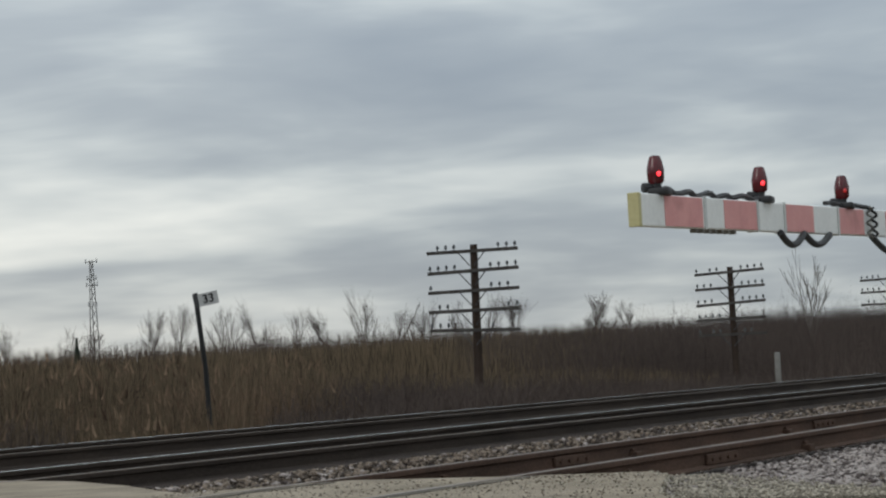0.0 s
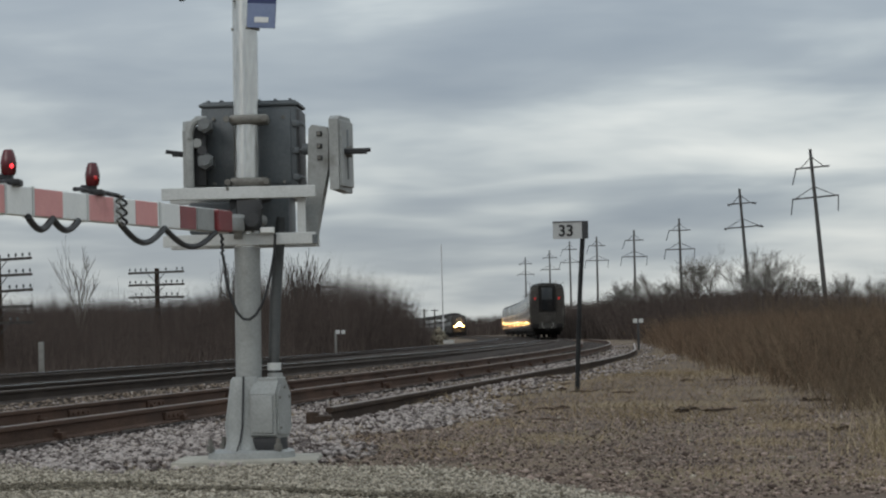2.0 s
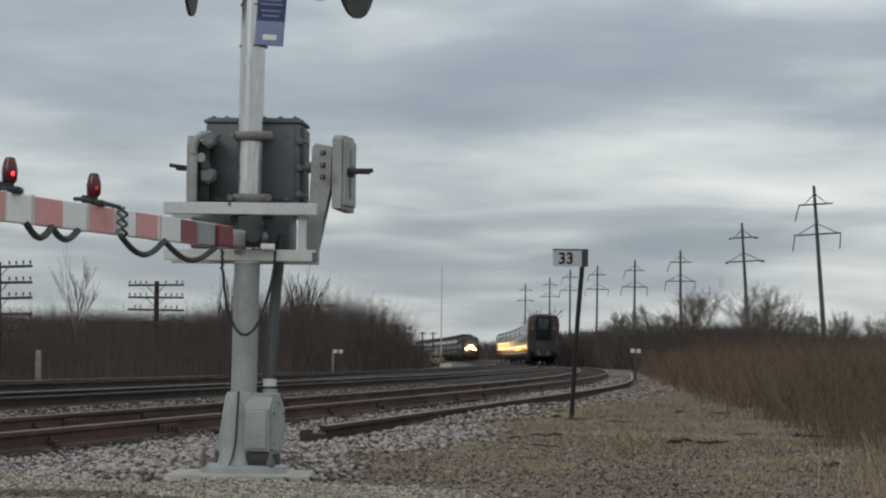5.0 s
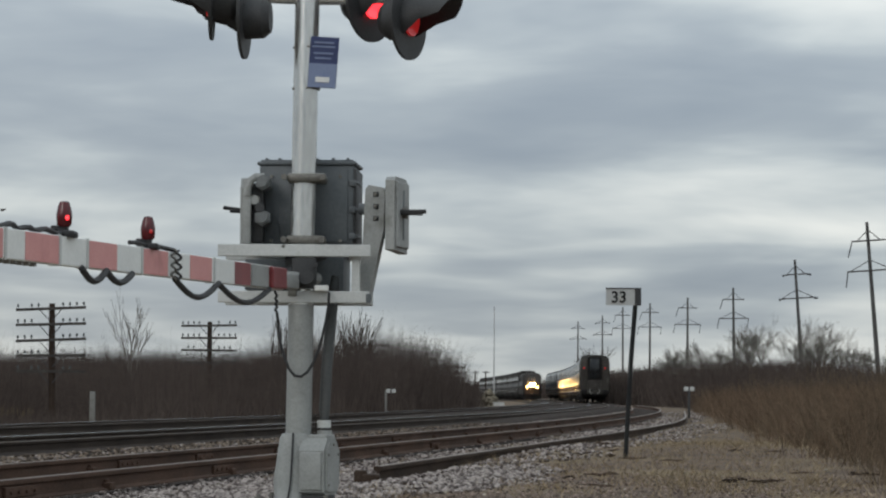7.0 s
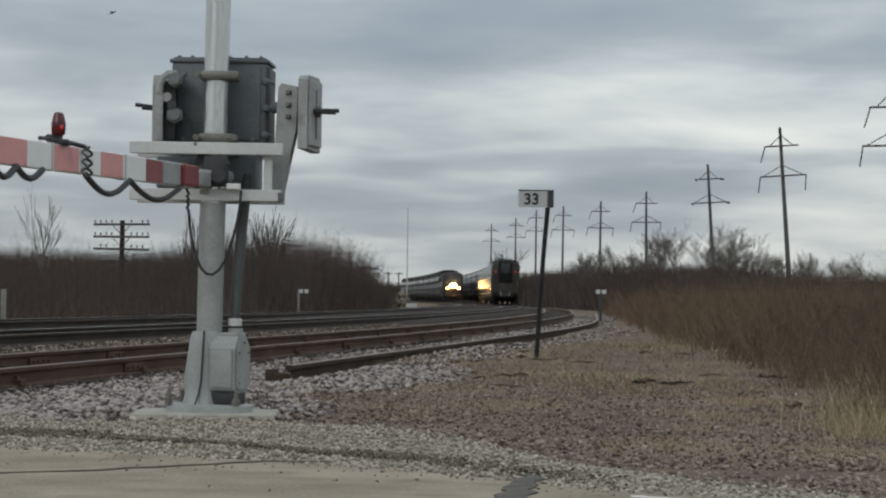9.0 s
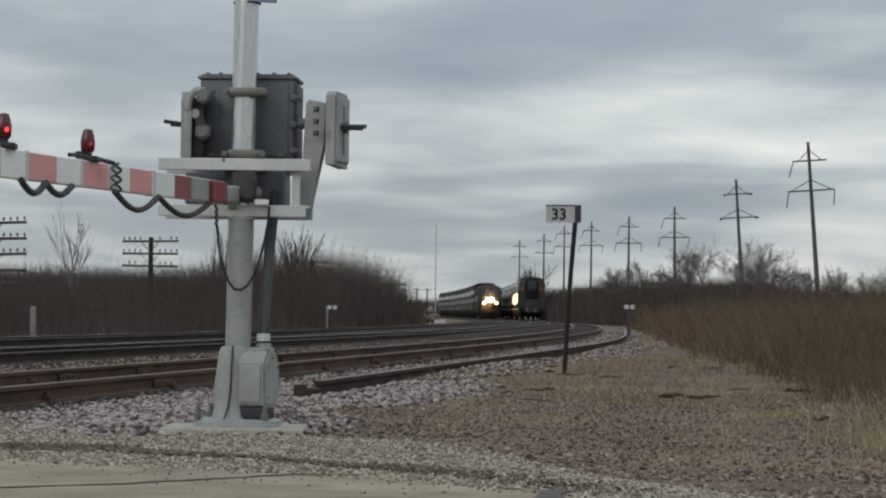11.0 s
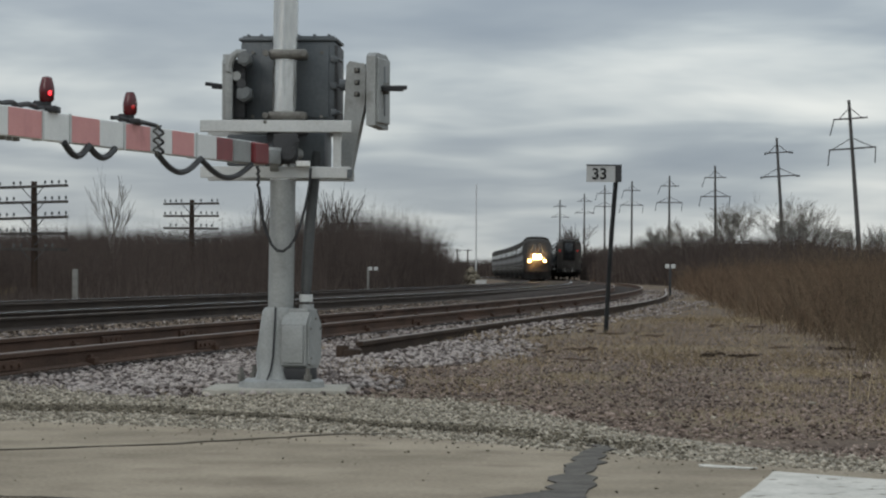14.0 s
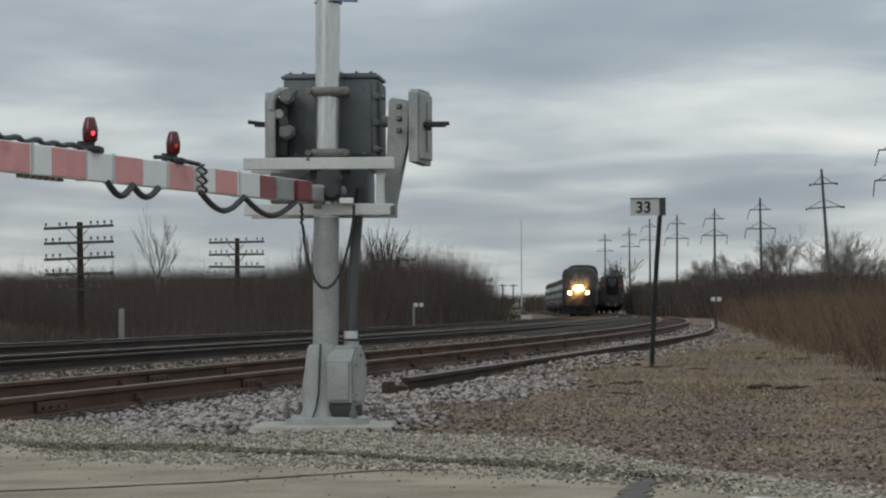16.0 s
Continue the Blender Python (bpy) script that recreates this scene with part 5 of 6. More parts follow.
# ---- vegetation ----
def blades(xs, ys, hs, w, lean=0.18, z=None, twigs=0, droop=0.0, reach=1.0):
    """Thin tapering stems as slim triangles, each with side twigs."""
    n = len(xs)
    zs = ground_z(xs, ys) if z is None else z
    yaw = rng.uniform(-0.9, 0.9, n)
    dx, dy = np.cos(yaw), np.sin(yaw)
    lx, ly = rng.normal(0, lean, n) * hs, rng.normal(0, lean, n) * hs
    ww = np.asarray(w) * rng.uniform(0.6, 1.4, n)
    a = np.stack([xs - dx * ww, ys - dy * ww, zs - 0.05], 1)
    b_ = np.stack([xs + dx * ww, ys + dy * ww, zs - 0.05], 1)
    c = np.stack([xs + lx, ys + ly, zs + hs], 1)
    v, k0 = [np.stack([a, b_, c], 1).reshape(-1, 3)], n
    for _ in range(twigs):
        f = rng.uniform(0.25, 0.9, n)
        px, py, pz = xs + lx * f, ys + ly * f, zs + hs * f
        ln_ = hs * rng.uniform(0.15, 0.45, n) * (1.15 - f) * reach
        ang = rng.uniform(0, 2 * np.pi, n)
        ex, ey, ez = px + np.cos(ang) * ln_ * 0.8, py + np.sin(ang) * ln_ * 0.5, pz + ln_ * rng.uniform(0.3 - droop, 1.0, n)
        tw_ = ww * 0.55
        v.append(np.stack([np.stack([px, py, pz - tw_], 1), np.stack([px, py, pz + tw_], 1), np.stack([ex, ey, ez], 1)], 1).reshape(-1, 3))
    v = np.concatenate(v)
    return v, np.arange(len(v)).reshape(-1, 3)


def stuff(name, v, f, mat, label, category):
    return tagged(raw(name, v, f, mat), label, category, kind="stuff")


def sector(n, b0, b1, y0, y1, power=1.0):
    y = y0 + (y1 - y0) * rng.random(n) ** power
    return y * np.tan(np.radians(rng.uniform(b0, b1, n))), y


vline = np.vectorize(lambda y: line(TRACK_FAR, y, OUTER))

# tall reeds past the far track
def wave(x, y, k, p):
    return np.sin(x * k + p) * np.sin(y * k * 0.6 + 2 * p) + 0.6 * np.sin(x * k * 2.3 - y * k + p)


xs, ys = sector(52000, -29, -17.4, 42, 100, 1.2)
bear = np.degrees(np.arctan2(xs, ys)) + rng.normal(0, 0.25, len(xs))
keep = xs < vline(ys) - np.where((bear < -24.0) | (bear > -20.3), 10.5, 4.6)
xs, ys = xs[keep], ys[keep]
patch = wave(xs, ys, 0.33, 0.5)
hs = (2.15 + 0.25 * patch) * rng.uniform(0.55, 1.08, len(xs)) * np.clip((ys - 38) / 14, 0.5, 1)
edge = np.clip((-17.4 - np.degrees(np.arctan2(xs, ys))) / 1.2, 0.45, 1)
light = patch + rng.normal(0, 0.35, len(xs)) > -0.2
v, f = blades(xs[light], ys[light], (hs * edge)[light], 0.014, 0.13, twigs=1)
stuff("reeds", v, f, M["reed"], "tall dry tan reeds in a ditch", "reeds")
v, f = blades(xs[~light], ys[~light], (hs * edge)[~light] * 0.85, 0.014, 0.25, twigs=3)
stuff("weeds", v, f, M["brush"], "dark dead weeds among the reeds", "weeds")
pick = rng.random(light.sum()) < 0.08
hx, hy, hh = xs[light][pick], ys[light][pick], (hs * edge)[light][pick]
v, f = blades(hx, hy, np.full(len(hx), 0.22), 0.028, 0.35, z=ground_z(hx, hy) + hh * 0.9)
stuff("reed_heads", v, f, M["brush"], "feathery brown reed heads", "reeds")
# paler field of reeds farther off
xs, ys = sector(36000, -29, -9.5, 96, 240, 1.3)
keep = xs < vline(ys) - 14
xs, ys = xs[keep], ys[keep]
tone = wave(xs, ys, 0.09, 1.0)
bear = np.degrees(np.arctan2(xs, ys))
hs = (1.9 + 0.30 * tone + 0.004 * (ys - 96)) * rng.uniform(0.6, 1.05, len(xs)) * np.interp(bear, [-15, -12, -9.5], [1, 0.9, 0.6])
v, f = blades(xs, ys, hs, 0.035, 0.12)
stuff("reeds", v, f, M["reed"], "far field of dry tan reeds", "reeds")
# low dark weeds before the poles
xs, ys = sector(42000, -27.5, -9.0, 44, 108, 1.0)
off = vline(ys) - xs
keep = (off > 4.4) & (off < 17)
xs, ys, off = xs[keep], ys[keep], off[keep]
hs = (0.45 + 0.5 * np.clip((off - 4.4) / 6, 0, 1) + 0.14 * wave(xs, ys, 0.5, 2.0)) * rng.uniform(0.5, 1.1, len(xs)) * np.interp(np.degrees(np.arctan2(xs, ys)), [-27.5, -24.8, -23.4, -20.8, -19.6, -15, -11, -9], [1.5, 1.3, 0.35, 0.4, 1.6, 1.6, 1.2, 1.0])
v, f = blades(xs, ys, hs, 0.015, 0.5, twigs=3)
stuff("weeds", v, f, M["twig"], "low dark brown weeds on the railway bank", "weeds")

# bare thicket behind the telegraph poles
PX = np.array([-900, -620, -500, -300, 0, 200, 300, 400, 450, 520, 600, 690, 735, 762, 782, 800, 815])
TOP = np.array([40, 58, 74, 66, 66, 68, 70, 74, 88, 106, 112, 110, 104, 86, 64, 38, 22])
xs, ys = sector(56000, -15.8, 0.4, 112, 200, 0.8)
px = 784 + 4500 * xs / ys
bear = np.degrees(np.arctan2(xs, ys))
keep = (xs < vline(ys) - 3.4) & (rng.random(len(xs)) < np.interp(bear, [-15.8, -14.2, -12.3, -10], [0.0, 0.35, 0.8, 1]))
xs, ys, px = xs[keep], ys[keep], px[keep]
rough_ = 1 + 0.10 * wave(xs, ys, 0.8, 0.3) + 0.07 * wave(xs, ys, 2.1, 1.3)
hs = (0.7 + np.interp(px, PX, TOP) / 4500 * ys * rough_ - ground_z(xs, ys)) * rng.uniform(0.3, 1.06, len(xs)) ** 0.6
v, f = blades(xs, ys, hs, 0.010, 0.22, twigs=10, droop=0.6, reach=0.6)
stuff("thicket", v, f, M["twig"], "dense bare grey-brown thicket along the railway", "thicket")
# sparse tall stems standing out of the thicket
xs, ys = sector(1500, -11.5, -0.6, 118, 196)
px = 784 + 4500 * xs / ys
hs = 0.7 + (np.interp(px, PX, TOP) + 8 + 30 * rng.random(len(xs)) ** 2 * (1 + 0.8 * np.sin(xs * 0.7))) / 4500 * ys - ground_z(xs, ys)
keep = xs < vline(ys) - 6
v, f = blades(xs[keep], ys[keep], hs[keep], 0.011, 0.16, twigs=9, reach=0.6)
stuff("tall_stems", v, f, M["twig"], "thin bare saplings rising out of the thicket", "saplings")
# low brown weeds at the foot of the thicket
xs, ys = sector(22000, -12, 2.0, 74, 178, 0.8)
off = vline(ys) - xs
keep = (off > 2.6) & (off < 14)
xs, ys = xs[keep], ys[keep]
v, f = blades(xs, ys, rng.uniform(0.4, 1.2, len(xs)), 0.016, 0.35, twigs=3)
stuff("weeds", v, f, M["twig"], "low grey-brown weeds at the foot of the thicket", "weeds")

# brown brush beside the gravel
EY = np.array([8, 11.0, 13, 14.6, 20, 25, 34, 47.5, 62, 110, 163, 260])
EX = np.array([3.8, 3.55, 3.35, 3.32, 3.8, 4.15, 4.7, 5.75, 7.0, 10.8, 14.6, 24])
xs, ys = sector(120000, 2.0, 17.5, 11.5, 150, 1.7)
inside = xs - np.interp(ys, EY, EX) + rng.normal(0, 0.12, len(xs)) + 0.28 * np.sin(ys * 0.9) + 0.18 * np.sin(ys * 2.3 + 1)
keep = inside > 0
xs, ys, inside = xs[keep], ys[keep], inside[keep]
hs = (0.34 + 0.44 * np.clip(inside / 0.9, 0, 1) + 0.0050 * ys + 0.14 * wave(xs, ys, 0.9, 0.8) + 0.10 * wave(xs, ys, 0.33, 2.1)) * rng.uniform(0.25, 1.12, len(xs))
murky = wave(xs, ys, 0.5, 1.1) + rng.normal(0, 0.5, len(xs)) + np.interp(ys, [11, 22, 45, 90], [1.4, 0.7, -0.5, -0.9]) > 0
for pick, tone, lab in ((murky, "brush_dark", "tangled dark dead brush beside the gravel"), (~murky, "brush", "tall dead brown grass and brush")):
    v, f = blades(xs[pick], ys[pick], hs[pick], 0.0013 + 0.00008 * ys[pick], 0.55, twigs=5, droop=0.6)
    stuff("brush", v, f, M[tone], lab, "brush")
# twiggy tops standing out of the brush
xs, ys = sector(2600, 5, 17.5, 26, 130, 1.0)
keep = xs > np.interp(ys, EY, EX) + 1.2
xs, ys = xs[keep], ys[keep]
v, f = blades(xs, ys, (1.05 + 0.008 * ys) * rng.uniform(0.7, 1.25, len(xs)), 0.0015 + 0.00008 * ys, 0.16, twigs=8)
stuff("weed_stalks", v, f, M["brush_dark"], "thin dead weed stalks above the brush", "weeds")
# taller pale stalks at its edge
xs, ys = sector(1400, 4, 16, 16, 60, 1.4)
inside = xs - np.interp(ys, EY, EX)
keep = (inside > -0.45) & (inside < 0.25) & (np.sin(ys * 1.1) > -0.2)
xs, ys = xs[keep], ys[keep]
v, f = blades(xs, ys, rng.uniform(0.1, 0.38, len(xs)), 0.003, 0.4, twigs=1)
stuff("grass_tufts", v, f, M["straw"], "pale dry grass tufts at the edge of the brush", "grass")

# short dead grass on the verge
xs, ys = sector(110000, -3.5, 13, 15, 100, 1.5)
path = xs - 0.125 * ys
clump = np.sin(path * 3.1 + 1 + 0.6 * np.sin(ys * 0.21)) * np.sin(ys * 0.31 + 2 * path) + 0.9 * np.sin(path * 1.4 - ys * 0.11)
keep = (xs > np.vectorize(loose_x)(np.maximum(ys, 23)) + 0.5 + 0.8 * np.sin(ys * 0.6)) & (xs < np.interp(ys, EY, EX) + 0.5) & (rng.random(len(xs)) < np.clip(0.62 + 0.3 * clump - np.clip((24 + 3.5 * np.sin(xs * 1.7 + 0.4) + 2.0 * np.sin(xs * 4.1 + ys) - ys) / 8, 0, 1.0), 0.05, 1))
xs, ys = xs[keep], ys[keep]
v, f = blades(xs, ys, rng.uniform(0.015, 0.085, len(xs)), 0.005, 1.5)
stuff("dead_grass", v, f, M["matted"], "short matted dead grass on the verge", "grass")

# tree lines far off
xs, ys = sector(26000, 3.0, 17.5, 150, 245, 0.9)
keep = xs > np.vectorize(lambda y: line(TRACK_SIDE, y, SIDE))(np.minimum(ys, 239)) + 4
xs, ys = xs[keep], ys[keep]
top = np.interp(np.degrees(np.arctan2(xs, ys)), [3.0, 4.5, 6, 8, 9.5, 12, 17.5], [36, 60, 68, 66, 56, 52, 52]) * (1 + 0.20 * wave(xs, ys, 0.28, 0.4) + 0.13 * wave(xs, ys, 1.0, 1.9))
v, f = blades(xs, ys, (0.7 + top / 4500 * ys - ground_z(xs, ys)) * rng.uniform(0.35, 1.05, len(xs)) ** 0.7, 0.024, 0.34, twigs=5)
stuff("scrub", v, f, M["twig"], "dark bare scrub behind the brown brush", "scrub")


def tree_band(n, b0, b1, y0, y1, bp, tp, w, name, label, low=0.45, twigs=4):
    xs, ys = sector(n, b0, b1, y0, y1)
    top = np.interp(np.degrees(np.arctan2(xs, ys)), bp, tp)
    hs = (0.7 + top / 4500 * ys - ground_z(xs, ys)) * rng.uniform(low, 1.0, len(xs))
    v, f = blades(xs, ys, hs, w, 0.14, z=ground_z(xs, ys) - 0.2, twigs=twigs)
    stuff(name, v, f, M["twig"], label, "trees")


tree_band(15000, 3.3, 16.5, 262, 330, [3.3, 4.3, 5.2, 6.2, 7.0, 8.0, 9.0, 10.5, 13, 16.5], [30, 62, 70, 66, 78, 76, 60, 50, 50, 50], 0.06, "tree_line", "distant bare tree line beyond the brush")
tree_band(6000, 3.1, 5.2, 336, 385, [3.1, 3.25, 4, 5.2], [40, 56, 60, 64], 0.05, "tree_line", "bare trees in the bend of the line", 0.4, 6)
tree_band(5000, -1.5, 4.2, 820, 980, [-1.5, 0.5, 1.5, 2.5, 3.5, 4.2], [24, 30, 34, 38, 34, 40], 0.16, "tree_line", "faint bare trees at the end of the line", 0.5)
tree_band(8000, -12.5, -1.5, 300, 400, [-12.5, -10, -8, -6, -4, -2.4, -1.5], [86, 84, 92, 84, 90, 80, 40], 0.035, "tree_line", "pale bare trees behind the thicket", 0.5, 6)
tree_band(9000, -29, -12, 380, 520, [-29, -25, -20, -16, -12], [84, 90, 94, 90, 76], 0.07, "tree_line", "low bare scrub on the far side of the field", 0.6, 3)


def grow(out, p, d, length, radius, depth, spread, rise):
    """Tapered limb, then its forks, down to twigs."""
    q = p + d * length
    out.append((p, q, radius, radius * 0.68))
    if depth == 0:
        return
    for k in range(random.choice((2, 3, 3)) if depth > 1 else 3):
        axis = Vector((random.uniform(-1, 1), random.uniform(-1, 1), random.uniform(-0.4, 0.4))).normalized()
        nd_ = (d + axis * spread * random.uniform(0.6, 1.25) + Vector((0, 0, rise))).normalized()
        start = p.lerp(q, random.uniform(0.2, 1.0) if k else 1.0)
        grow(out, start, nd_, length * random.uniform(0.70, 0.97), radius * 0.60, depth - 1, spread, rise)


def limbs(segs, n, thin):
    v, f = [], []
    for p, q, r0, r1 in segs:
        d = (q - p).normalized()
        t = d.to_track_quat("Z", "Y")
        k0 = len(v)
        for c, r in ((p, r0), (q, r1)):
            for k in range(n):
                a = 2 * math.pi * k / n
                v.append(c + t @ Vector((max(r, thin) * math.cos(a), max(r, thin) * math.sin(a), 0)))
        for k in range(n):
            f.append((k0 + k, k0 + (k + 1) % n, k0 + n + (k + 1) % n, k0 + n + k))
    return [tuple(c) for c in v], f


def bare_tree(x, y, height, depth=6, spread=0.55, rise=0.10, thin=0.012, label="bare leafless tree with fine twigs", trunk=None, bark="bark", twig="twig", girth=0.012, seed=None):
    random.seed(int(abs(x) * 131 + y * 17) if seed is None else seed)
    t = thing("bare_tree", pose(x, y, float(ground_z(x, y)) - 0.1), label, "tree", "bare trees")
    segs = []
    tl = height * 0.19 if trunk is None else trunk
    grow(segs, Vector((0, 0, 0)), Vector((random.uniform(-0.06, 0.06), 0, 1)).normalized(), tl, height * girth, depth, spread, rise)
    top = max(s[1].z for s in segs)
    k = height / top
    segs = [(p * k, q * k, r0, r1) for p, q, r0, r1 in segs]
    thick = [s for s in segs if s[2] > height * 0.0042]
    fine_ = [s for s in segs if s[2] <= height * 0.0042]
    raw("trunk", *limbs(thick, 7, thin), M[bark], t, "grey trunk and limbs")
    raw("crown", *limbs(fine_, 3, thin), M[twig], t, "crown of fine bare twigs")
    return t


for px, d, toppx in ((458, 150, 160), (585, 152, 150), (600, 160, 165), (520, 165, 140)):
    bare_tree((px - 784) / 4500 * d, d, 1.6 + toppx / 4500 * d, 4, 0.26, 0.10, 0.014, "bare tree with forked upright limbs", 2.6, "bark", "bark", 0.020)
# far crowns are coloured paler than the twigs, standing in for haze
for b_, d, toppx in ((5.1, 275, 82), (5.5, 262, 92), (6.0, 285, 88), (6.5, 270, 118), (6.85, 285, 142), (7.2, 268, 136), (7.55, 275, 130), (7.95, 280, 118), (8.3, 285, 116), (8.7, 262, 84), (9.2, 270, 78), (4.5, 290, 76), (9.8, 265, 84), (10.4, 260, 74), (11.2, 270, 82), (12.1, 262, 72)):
    bare_tree(d * math.tan(radians(b_)), d, 1.6 + toppx / 4500 * d, 7, 0.52, 0.05, 0.010, twig="pale_bark_haze")
for b_, d, toppx in ((-24.1, 430, 96), (-23.4, 440, 105), (-22.2, 430, 120), (-21.6, 445, 128), (-20.6, 420, 116), (-19.7, 430, 136), (-18.9, 440, 110), (-18.2, 420, 105), (-17.4, 430, 142), (-16.6, 445, 112), (-16.0, 420, 118), (-15.3, 430, 104), (-14.6, 440, 120), (-14.0, 420, 108), (-12.3, 300, 96), (-12.0, 310, 102), (-11.4, 300, 84), (-25.4, 430, 110)):
    bare_tree(d * math.tan(radians(b_)), d, (20 + toppx) / 4500 * d, 6, 0.34, 0.12, 0.010)
bare_tree((196 - 784) / 4500 * 150, 150, 1.6 + 184 / 4500 * 150, 5, 0.30, 0.10, 0.010, "slim pale bare tree with upright limbs", 2.6, "pale_bark_haze", "pale_bark_haze")
for x, y in ((22.4, 452.0), (23.6, 447.0)):
    bare_tree(x, y, 10.0, 6, 0.36, 0.10, 0.02)
bare_tree(16.25, 58.0, 10.0, 9, 0.66, 0.03, 0.006, "large bare tree with a wide twiggy crown", 1.7, seed=2859)


def evergreen(x, y, height):
    t = thing("evergreen_tree", pose(x, y, -1.0), "small dark evergreen tree among the scrub", "tree")
    part("trunk", Build().rod((0, 0, 0), (0, 0, height), 0.12, 0.02, 8), M["bark"], t)
    n = 1600
    z = rng.random(n) ** 1.4 * height * 0.96
    r = (1 - z / height) * height * 0.22
    a = rng.uniform(0, 2 * np.pi, n)
    tip = np.stack([np.cos(a) * r, np.sin(a) * r, z + height * 0.02], 1)
    base_ = np.stack([np.cos(a) * r * 0.2, np.sin(a) * r * 0.2, z + height * 0.06], 1)
    s = np.stack([-np.sin(a) * 0.12, np.cos(a) * 0.12, np.zeros(n)], 1)
    v = np.stack([base_ - s, base_ + s, tip], 1).reshape(-1, 3)
    raw("crown", v, np.arange(len(v)).reshape(-1, 3), M["evergreen"], t, "dark needle crown")


evergreen(-95.0, 215.0, 6.2)

# ---- loose stones ----
STONE = np.array([(0.5, 0, -0.1), (-0.1, 0.5, 0), (-0.5, -0.05, -0.05), (0.05, -0.5, 0.02), (0.08, 0.05, 0.42), (0, 0, -0.4), (0.32, 0.30, 0.22), (-0.3, -0.28, 0.25)])
STONE_F = np.array([(0, 6, 4), (6, 1, 4), (1, 2, 4), (2, 7, 4), (7, 3, 4), (3, 0, 4), (0, 1, 6), (2, 3, 7), (1, 0, 5), (2, 1, 5), (3, 2, 5), (0, 3, 5)])


def stones(name, xs, ys, sizes, mat, label, sink=0.25, z=None):
    n = len(xs)
    zs = (ground_z(xs, ys) if z is None else z) + sizes * sink
    a, tlt = rng.uniform(0, 2 * np.pi, n), rng.normal(0, 0.5, n)
    sc = sizes[:, None] * rng.uniform(0.6, 1.3, (n, 3)) * np.array([1.15, 1.0, 0.75])
    p = STONE[None] * sc[:, None, :]
    p = p + rng.normal(0, 0.06, p.shape) * sizes[:, None, None]
    ct, st_ = np.cos(tlt)[:, None], np.sin(tlt)[:, None]
    p = np.stack([p[..., 0], p[..., 1] * ct - p[..., 2] * st_, p[..., 1] * st_ + p[..., 2] * ct], -1)
    ca, sa = np.cos(a)[:, None], np.sin(a)[:, None]
    p = np.stack([p[..., 0] * ca - p[..., 1] * sa + xs[:, None], p[..., 0] * sa + p[..., 1] * ca + ys[:, None], p[..., 2] + zs[:, None]], -1)
    f = STONE_F[None] + (np.arange(n) * len(STONE))[:, None, None]
    return stuff(name, p.reshape(-1, 3), f.reshape(-1, 3), mat, label, "gravel")


RX, RY = np.array([p[0] for p in road_edge[1:12]])[::-1], np.array([p[1] for p in road_edge[1:12]])[::-1]


def off_road(x, y):
    return y > np.interp(x, RX, RY)


def side_u(x, y):
    return (x - SLOPE * y) * 0.988


def pale_zone(x, y):
    d = y - np.interp(x, RX, RY)
    return (d > -0.2) & (d < np.interp(x, [-3, -1.6, -0.6, 0.05, 0.45, 0.9, 1.3, 3], [2.5, 3.4, 4.1, 4.2, 3.5, 2.3, 1.5, 1.1]) + 0.18 * np.sin(x * 5) + rng.normal(0, 0.12, len(x)))


# grey ballast between and beside the tracks
xs, ys = sector(60000, -24, 9, 15.8, 75, 1.7)
u = side_u(xs, ys)
bendx = np.vectorize(lambda y: line(0.0, y, SIDE))(ys)
u = (xs - bendx) * 0.988
keep = ((u > -11.6) | (rng.random(len(u)) < 0.15)) & (u > -20.5) & (np.abs(xs - np.vectorize(loose_x)(ys)) > 0.16) & (u < -3.1 + 0.25 * np.sin(ys * 1.3)) & off_road(xs, ys) & ((np.abs(u + 6.7) > 0.09) & (np.abs(u + 8.2) > 0.09)) & ((u < -8.3) | (u > -6.6) | (rng.random(len(u)) < 0.5))
xs, ys, u = xs[keep], ys[keep], u[keep]
inside = ((u > -8.2) & (u < -6.7)) | ((u > -13.8) & (u < -12.3)) | ((u > -18.4) & (u < -16.8))
zlift = np.where((u < -8.5) & (u > -11.5), ground_z(xs, ys) + 0.10 * smooth01(-8.5, -9.2, u) * smooth01(-11.5, -10.4, u), ground_z(xs, ys))
dusty = (u < -8.3) & (rng.random(len(u)) < 0.85)
size_ = rng.uniform(0.03, 0.07, len(xs))
stones("ballast", xs[~dusty], ys[~dusty], size_[~dusty], M["ballast_stone"], "grey crushed stone ballast around the rails", z=zlift[~dusty])
stones("ballast", xs[dusty], ys[dusty], size_[dusty], M["brown_stone"], "dusty brown ballast between the tracks", z=zlift[dusty])
# ballast shoulder near the gate
xs, ys = rng.uniform(-4.6, 1.6, 26000), rng.uniform(12.0, 27, 26000)
u = side_u(xs, ys)
keep = (u > -6.58) & (np.abs(xs - np.vectorize(loose_x)(np.maximum(ys, 23))) > 0.14 * (ys > 22.5)) & (u < -3.0 + 0.35 * np.sin(ys * 0.9)) & off_road(xs, ys - 0.9) & (~pale_zone(xs, ys) | (ys > 15.0)) & ~((np.abs(xs + 0.98) < 0.42) & (np.abs(ys - 15.22) < 0.4))
xs, ys = xs[keep], ys[keep]
stones("ballast", xs, ys, 0.014 + 0.050 * rng.random(len(xs)) ** 2.0, M["ballast_stone"], "loose grey-mauve ballast around the gate", 0.2)
